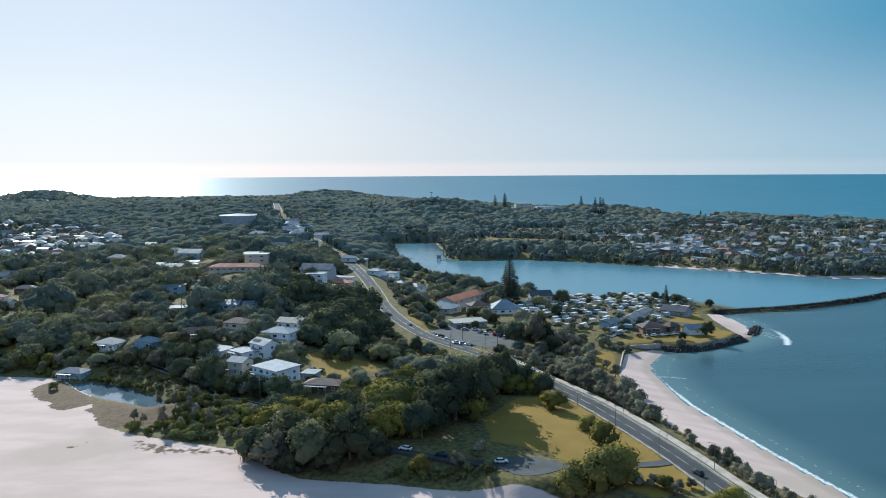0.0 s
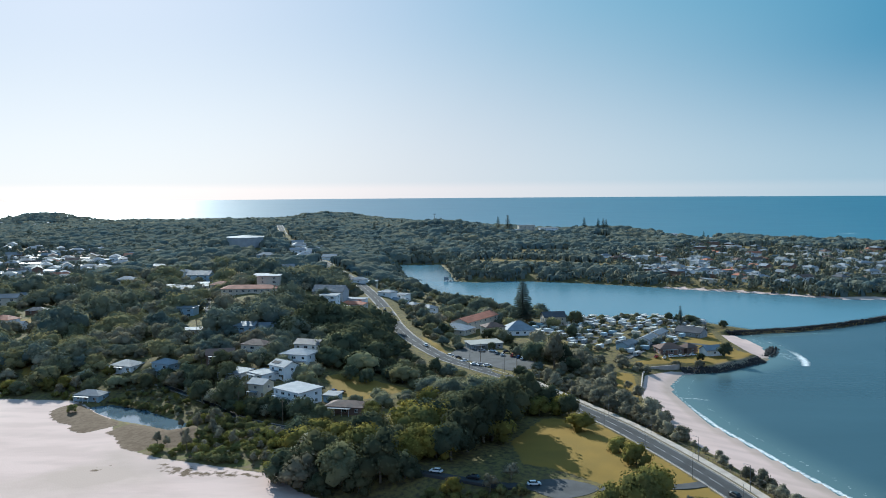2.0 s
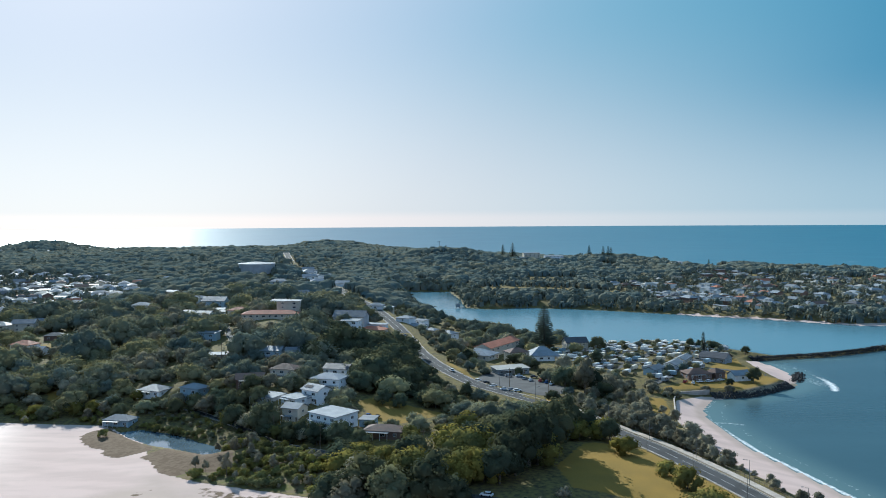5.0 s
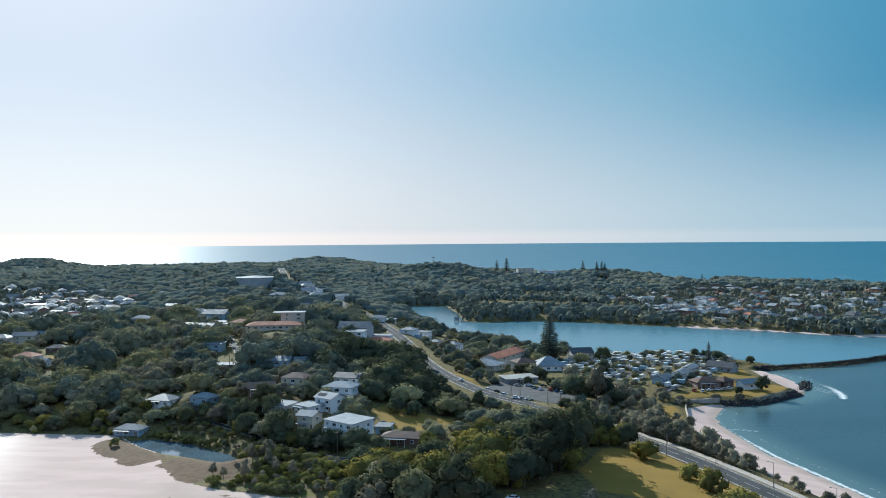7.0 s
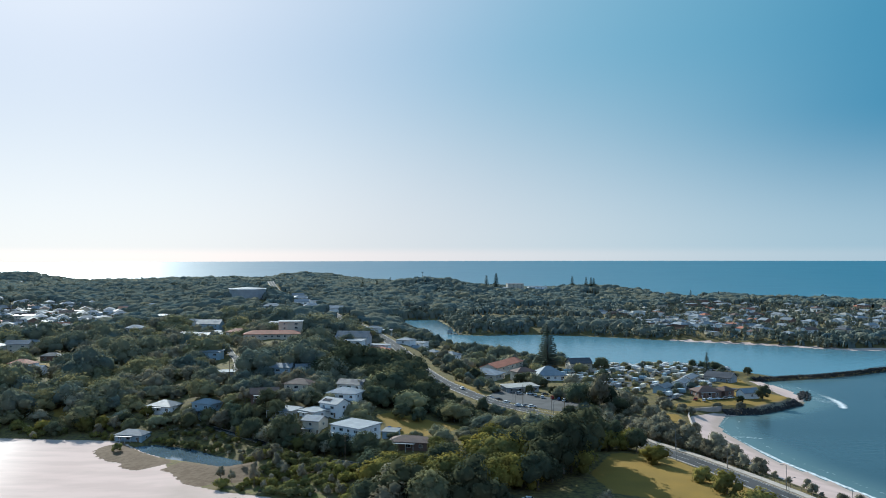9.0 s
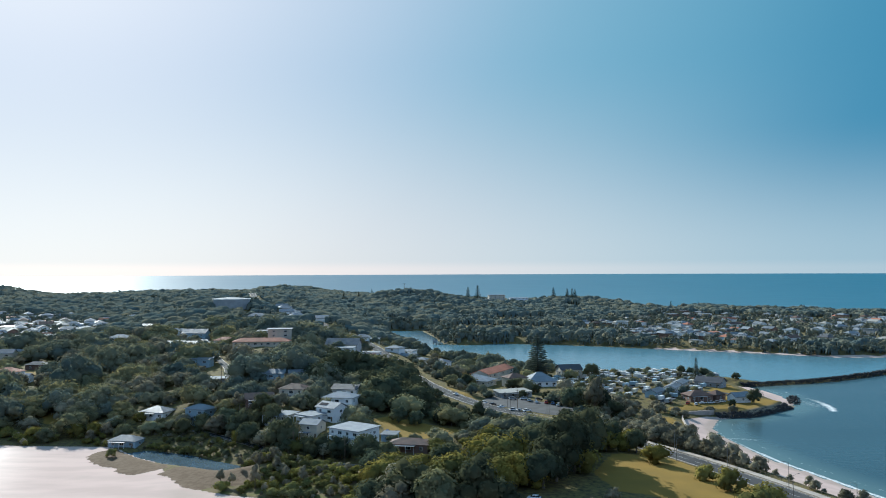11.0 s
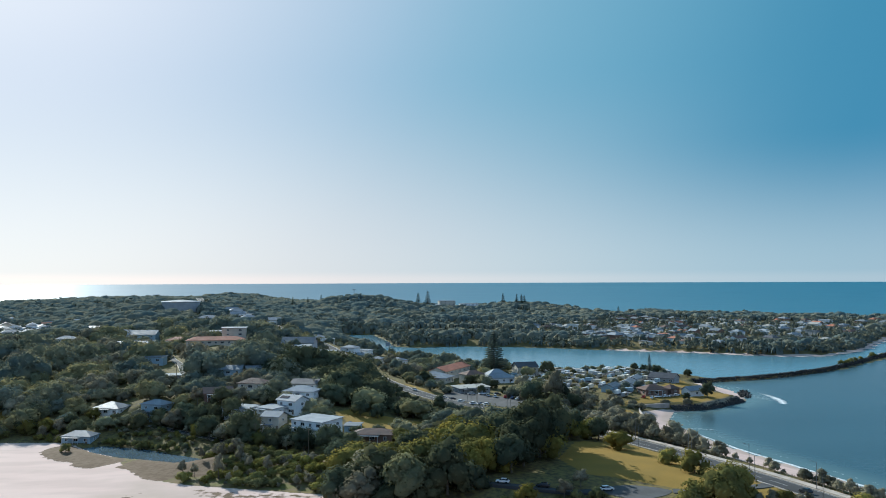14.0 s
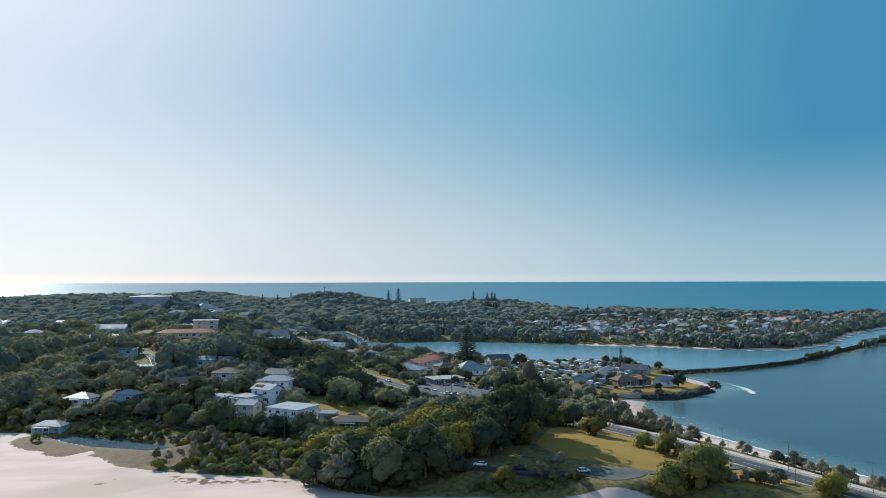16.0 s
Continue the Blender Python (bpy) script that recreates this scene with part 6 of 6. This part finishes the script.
# ---- water tank on the hill ----
def water_tank(x, y, radius, base, top_z):
    tank = new("water_tank")
    tank.matrix_basis = pose(x, y, base)
    h = top_z - base
    bm = bmesh.new()
    bmesh.ops.create_cone(bm, cap_ends=True, segments=64, radius1=radius, radius2=radius, depth=h + 6, matrix=Matrix.Translation((0, 0, h / 2 - 3)))
    part("tank_wall", bm, WALLS["grey"], tank, "grey concrete tank wall")
    bm = bmesh.new()
    bmesh.ops.create_cone(bm, cap_ends=True, segments=64, radius1=radius + 0.5, radius2=radius * 0.1, depth=1.6, matrix=Matrix.Translation((0, 0, h + 0.8)))
    part("tank_roof", bm, ROOFS["white"], tank, "pale shallow cone roof")
    bm = bmesh.new()
    bmesh.ops.create_cone(bm, cap_ends=True, segments=64, radius1=radius + 0.6, radius2=radius + 0.6, depth=0.5, matrix=Matrix.Translation((0, 0, h - 0.2)))
    part("rim", bm, WALLS["white"], tank)
    return tagged(tank, "round concrete water tank with a pale roof on the wooded hill", "water tank")


water_tank(-219, 942, 19, ground_at(-219, 942), 51)


# ---- rock walls ----
def rock_mesh(seed):
    rng = random.Random(seed)
    bm = bmesh.new()
    bmesh.ops.create_icosphere(bm, subdivisions=1, radius=1.0)
    for v in bm.verts:
        v.co *= rng.uniform(0.72, 1.15)
        v.co.z *= 0.75
    me = bpy.data.meshes.new("rock")
    bm.to_mesh(me)
    bm.free()
    me.materials.append(ROCK)
    return me


ROCKS = [rock_mesh(i) for i in range(6)]


def rock_wall(line, name, text, low, high, across, single, step=1.5):
    """A bank of dumped rocks along a line; the first `single` rocks are parts, the rest one mesh."""
    rng = random.Random(77)
    wall = new(name)
    x0, y0 = line[0]
    wall.matrix_basis = pose(x0, y0, 0)
    tagged(wall, text, "rock wall", kind="structure")
    pts = along([(x, y, 0) for x, y in line], step)
    rest = []
    count = 0
    for i, p in enumerate(pts):
        way = pts[min(i + 1, len(pts) - 1)] - pts[max(i - 1, 0)]
        side = Vector((way.y, -way.x, 0)).normalized()
        for k in range(across[2]):
            u = k / max(1, across[2] - 1)
            off = across[0] + (across[1] - across[0]) * u + rng.uniform(-0.5, 0.5)
            q = p + side * off
            z = low + (high - low) * (1 - abs(2 * u - 1) ** 1.5 if across[3] else u)
            m = Matrix.Translation((q.x - x0, q.y - y0, z + rng.uniform(-0.25, 0.25))) @ Euler((rng.uniform(0, 6), rng.uniform(0, 6), rng.uniform(0, 6))).to_matrix().to_4x4() @ Matrix.Scale(rng.uniform(0.6, 1.05), 4)
            if count < single:
                part_mesh("rock", ROCKS[rng.randrange(6)], wall, m)
            else:
                rest.append(((ROCKS[rng.randrange(6)],), m))
            count += 1
    if rest:
        far_rocks = merged("rock_fill", rest, "dark dumped armour rocks", "")
        far_rocks.parent = wall
    return wall


rock_wall([(119, 470), (139, 473), (160, 489), (172, 499)], "rock_bank", "dark rock bank at the edge of the lawn", 0.0, 2.3, (2.0, -2.4, 6, False), 295, 1.3)
rock_wall([(181, 514), (186, 523), (190, 532), (194, 541)], "rock_point", "low dark rocks at the point in the surf", -0.3, 0.8, (3.4, -3.4, 5, True), 0)
rock_wall([(182, 592), (241, 610), (289, 635), (337, 669), (427, 752), (544, 857), (758, 1042), (990, 1245)], "breakwater", "long dark rock breakwater between river and lagoon", -0.3, 2.3, (3.8, -3.8, 8, True), 0, 1.7)


# ---- sea wall, fence, jetty ----
def strip_wall(line, name, text, base, top, thick, mat):
    verts, faces = [], []
    pts = [Vector((x, y, 0)) for x, y in line]
    for i, p in enumerate(pts):
        way = pts[min(i + 1, len(pts) - 1)] - pts[max(i - 1, 0)]
        side = Vector((way.y, -way.x, 0)).normalized() * thick / 2
        for s, z in ((-1, base), (-1, top), (1, top), (1, base)):
            verts.append((p.x + side.x * s, p.y + side.y * s, z))
    for i in range(len(pts) - 1):
        a, b = 4 * i, 4 * i + 4
        faces += [(a, a + 1, b + 1, b), (a + 1, a + 2, b + 2, b + 1), (a + 2, a + 3, b + 3, b + 2)]
    n = 4 * len(pts) - 4
    faces += [(3, 2, 1, 0), (n, n + 1, n + 2, n + 3)]
    return tagged(new(name, mesh_from(name, verts, faces, mat)), text, "sea wall", kind="structure")


strip_wall([(81, 396), (82, 408), (93, 452), (99, 468), (118, 474)], "sea_wall", "grey concrete sea wall above the small beach", -0.5, 3.9, 0.6, CONCRETE)

post_mesh = bpy.data.meshes.new("post")
bm = bmesh.new()
add_box(bm, 0, 0, 0.4, 0.14, 0.14, 1.3)
bm.to_mesh(post_mesh)
bm.free()
post_mesh.materials.append(TIMBER)
fence = tagged(new("fence"), "low weathered timber fence beside the footpath", "fence")
pts = along(ROADS["road_river"][1][:8], 2.6)
rail = []
for i in range(len(pts) - 1):
    way = pts[i + 1] - pts[i]
    side = Vector((way.y, -way.x, 0)).normalized()
    p = pts[i] + side * 9.4
    part_mesh("post", post_mesh, fence, Matrix.Translation((p.x, p.y, p.z + 0.2)))
    rail.append(p + Vector((0, 0, 1.05)))
bm = bmesh.new()
for a, b in zip(rail, rail[1:]):
    add_rod(bm, a, b, 0.06, 0.06, 5)
part("rail", bm, TIMBER, fence)


guard_rail = tagged(new("guard_rail"), "grey steel guard rail beside the shore road", "guard rail")
pts = along(ROADS["road_shore"][1], 3.0)
rail = []
for i in range(len(pts) - 1):
    way = pts[i + 1] - pts[i]
    p = pts[i] - Vector((way.y, -way.x, 0)).normalized() * 2.5
    part_mesh("post", post_mesh, guard_rail, Matrix.Translation((p.x, p.y, p.z)))
    rail.append(p + Vector((0, 0, 0.85)))
bm = bmesh.new()
for a, b in zip(rail, rail[1:]):
    add_rod(bm, a, b, 0.13, 0.13, 5)
part("rail", bm, METAL, guard_rail, "pale steel rail")


def jetty(x, y, turn):
    top = new("jetty")
    top.matrix_basis = pose(x, y, 0, 0, 0, turn)
    bm = bmesh.new()
    add_box(bm, 0, 0, 1.2, 16, 3.2, 0.25)
    part("deck", bm, TIMBER, top)
    for k in range(5):
        for s in (-1, 1):
            bm = bmesh.new()
            add_rod(bm, (-7 + 3.5 * k, s * 1.4, -2), (-7 + 3.5 * k, s * 1.4, 1.9), 0.16, 0.14, 8)
            part("pile", bm, TIMBER, top)
    bm = bmesh.new()
    add_box(bm, -5, 0, 2.6, 4.5, 3, 2.6)
    part("shed", bm, WALLS["grey"], top, "small grey boat shed")
    bm = roof_shape(4.5, 3, "gable", 0.9, 0.3, 0.1)
    r = part("shed_roof", bm, ROOFS["grey"], top)
    r.location = (-5, 0, 3.9)
    return tagged(top, "small timber jetty with a boat shed on the lagoon", "jetty")


jetty(0, 958, -10)


# ---- cars ----
CAR_PAINTS = [material("car_white", (0.75, 0.75, 0.75), 0.25, vary=0.05), material("car_silver", (0.42, 0.43, 0.45), 0.25, 0.5, vary=0.05),
              material("car_dark", (0.03, 0.032, 0.038), 0.2, vary=0.05), material("car_red", (0.30, 0.03, 0.025), 0.25, vary=0.05), material("car_blue", (0.05, 0.10, 0.24), 0.25, vary=0.05)]
RUBBER = material("rubber", (0.02, 0.02, 0.02), 0.9)


def car_meshes(paint):
    bm = bmesh.new()
    side = [(-2.15, 0.35), (-2.2, 0.75), (-2.05, 0.95), (-0.9, 1.0), (1.0, 1.0), (1.9, 0.9), (2.2, 0.7), (2.2, 0.35)]
    rows = [[bm.verts.new((x, s * 0.88, z)) for x, z in side] for s in (-1, 1)]
    for k in range(len(side)):
        j = (k + 1) % len(side)
        bm.faces.new((rows[0][k], rows[0][j], rows[1][j], rows[1][k]))
    bm.faces.new(rows[0][::-1])
    bm.faces.new(rows[1])
    bmesh.ops.recalc_face_normals(bm, faces=bm.faces)
    bmesh.ops.bevel(bm, geom=[e for e in bm.edges], offset=0.06, segments=1, affect="EDGES")
    body = bpy.data.meshes.new("body")
    bm.to_mesh(body)
    bm.free()
    body.materials.append(paint)
    bm = bmesh.new()
    low = [(-1.75, -0.8), (1.15, -0.8), (1.15, 0.8), (-1.75, 0.8)]
    high = [(-1.35, -0.64), (0.45, -0.64), (0.45, 0.64), (-1.35, 0.64)]
    a = [bm.verts.new((x, y, 0.98)) for x, y in low]
    b = [bm.verts.new((x, y, 1.45)) for x, y in high]
    for k in range(4):
        bm.faces.new((a[k], a[(k + 1) % 4], b[(k + 1) % 4], b[k]))
    glass = bpy.data.meshes.new("window")
    bm.to_mesh(glass)
    bm.free()
    glass.materials.append(GLASS)
    bm = bmesh.new()
    add_box(bm, -0.45, 0, 1.47, 1.85, 1.3, 0.06)
    roof = bpy.data.meshes.new("roof")
    bm.to_mesh(roof)
    bm.free()
    roof.materials.append(paint)
    return body, glass, roof


bm = bmesh.new()
bmesh.ops.create_cone(bm, cap_ends=True, segments=14, radius1=0.33, radius2=0.33, depth=0.22, matrix=Matrix.Rotation(math.pi / 2, 4, "X"))
wheel_mesh = bpy.data.meshes.new("wheel")
bm.to_mesh(wheel_mesh)
bm.free()
wheel_mesh.materials.append(RUBBER)
CARS = [car_meshes(p) for p in CAR_PAINTS]
CAR_WORDS = ["white", "silver", "black", "red", "blue"]


def car(x, y, turn, paint, lift=0.14, group="parked cars"):
    top = new("car")
    top.matrix_basis = pose(x, y, ground_at(x, y) + lift, 0, 0, turn)
    for name, me in zip(("body", "window", "roof"), CARS[paint]):
        part_mesh(name, me, top)
    for dx in (-1.35, 1.35):
        for dy in (-0.8, 0.8):
            part_mesh("wheel", wheel_mesh, top, Matrix.Translation((dx, dy, 0.33)))
    return tagged(top, f"{CAR_WORDS[paint]} passenger car standing on the asphalt", "car", group)


for i, (x, y, turn, paint) in enumerate([(-6, 486, 30, 0), (-2, 480, 30, 2), (1.4, 470, 35, 0), (6.5, 461, 20, 0), (10, 459, 20, 1), (13, 457, 20, 0), (23, 487, 80, 0), (28, 484, 80, 3), (33, 475, 70, 0),
                                         (26, 496, 0, 2), (18, 499, 0, 0), (12, 500, 0, 1), (31, 480, 75, 4), (20, 492, 80, 1)]):
    car(x, y, turn, paint)
for x, y, turn, paint in [(18, 274, 5, 0), (-13, 284.5, 158, 0), (-1, 279.5, 160, 2), (-21, 287, 160, 1), (-59, 390, 80, 4), (-55, 389, 80, 2)]:
    car(x, y, turn, paint, 0.14)
for x, y, turn, paint in [(110, 492, 60, 3), (114, 490, 70, 0), (119, 493, 20, 0), (124, 494, 15, 0), (132, 498, 20, 0), (128, 495, 20, 1)]:
    car(x, y, turn, paint, 0.05)
for x, y, turn, paint in [(77.4, 262, 107, 2), (-20, 507, 108, 0), (-51, 624, 104, 1)]:
    car(x, y, turn, paint, 0.14, "cars on the road")


# ---- lamp posts and power poles ----
def lamp_post(x, y, turn, tall=8.5):
    top = new("street_lamp")
    top.matrix_basis = pose(x, y, ground_at(x, y), 0, 0, turn)
    bm = bmesh.new()
    add_rod(bm, (0, 0, -0.5), (0, 0, tall), 0.11, 0.07, 8)
    part("pole", bm, METAL, top)
    bm = bmesh.new()
    add_rod(bm, (0, 0, tall - 0.1), (1.8, 0, tall + 0.5), 0.05, 0.04, 6)
    part("arm", bm, METAL, top)
    bm = bmesh.new()
    add_box(bm, 2.1, 0, tall + 0.5, 0.7, 0.25, 0.14)
    part("lamp_head", bm, METAL, top)
    return tagged(top, "grey steel street lamp beside the road", "street lamp", "street lamps")


pts = along(ROADS["road_river"][1], 30.0)
for i in range(1, 20):
    way = pts[i + 1] - pts[i - 1]
    side = Vector((way.y, -way.x, 0)).normalized() * (5.6 if i % 2 else -5.8)
    lamp_post(pts[i].x + side.x, pts[i].y + side.y, math.degrees(math.atan2(-side.y, -side.x)))


def power_pole(x, y, turn, tall=10.0):
    top = new("power_pole")
    top.matrix_basis = pose(x, y, ground_at(x, y), 0, 0, turn)
    bm = bmesh.new()
    add_rod(bm, (0, 0, -0.6), (0, 0, tall), 0.17, 0.12, 8)
    part("pole", bm, TIMBER, top)
    bm = bmesh.new()
    add_box(bm, 0, 0, tall - 0.8, 2.2, 0.12, 0.14)
    part("crossarm", bm, TIMBER, top)
    return tagged(top, "weathered timber power pole with a crossarm", "power pole", "power poles")


for x, y, turn in [(-76, 357, 40), (-98, 375, 50), (-34, 336, 10), (10, 470, 0), (27, 441, 0), (-96, 500, 70), (-118, 566, 70), (-150, 500, 60), (-170, 566, 60)]:
    power_pole(x, y, turn)

# mast on the headland
mast = new("mast")
mast.matrix_basis = pose(-22, 1640, ground_at(-22, 1640))
bm = bmesh.new()
add_rod(bm, (0, 0, -1), (0, 0, 22), 0.6, 0.35, 8)
part("pole", bm, METAL, mast)
bm = bmesh.new()
add_box(bm, 0, 0, 21, 6, 0.6, 0.8)
part("crossarm", bm, METAL, mast)
tagged(mast, "slender grey mast above the headland woods", "mast")
# flats on the headland
house(123, 1590, 6, 26, 12, 2, "flat", "white", "cream", 0.5, "pale flat-roofed building on the headland", detail=0, lift=4.0, name="apartment_block")
house(146, 1612, 6, 30, 14, 5, "flat", "grey", "cream", 0.6, "cream apartment block on the headland", detail=1, lift=3.0, name="apartment_block")
house(185, 1600, 6, 34, 12, 3, "flat", "white", "white", 0.5, "white flats on the headland", detail=1, lift=3.0, name="apartment_block")
house(430, 1675, 10, 18, 11, 1, "flat", "white", "white", 0.5, "white surf club by the beach", detail=1, name="surf_club")
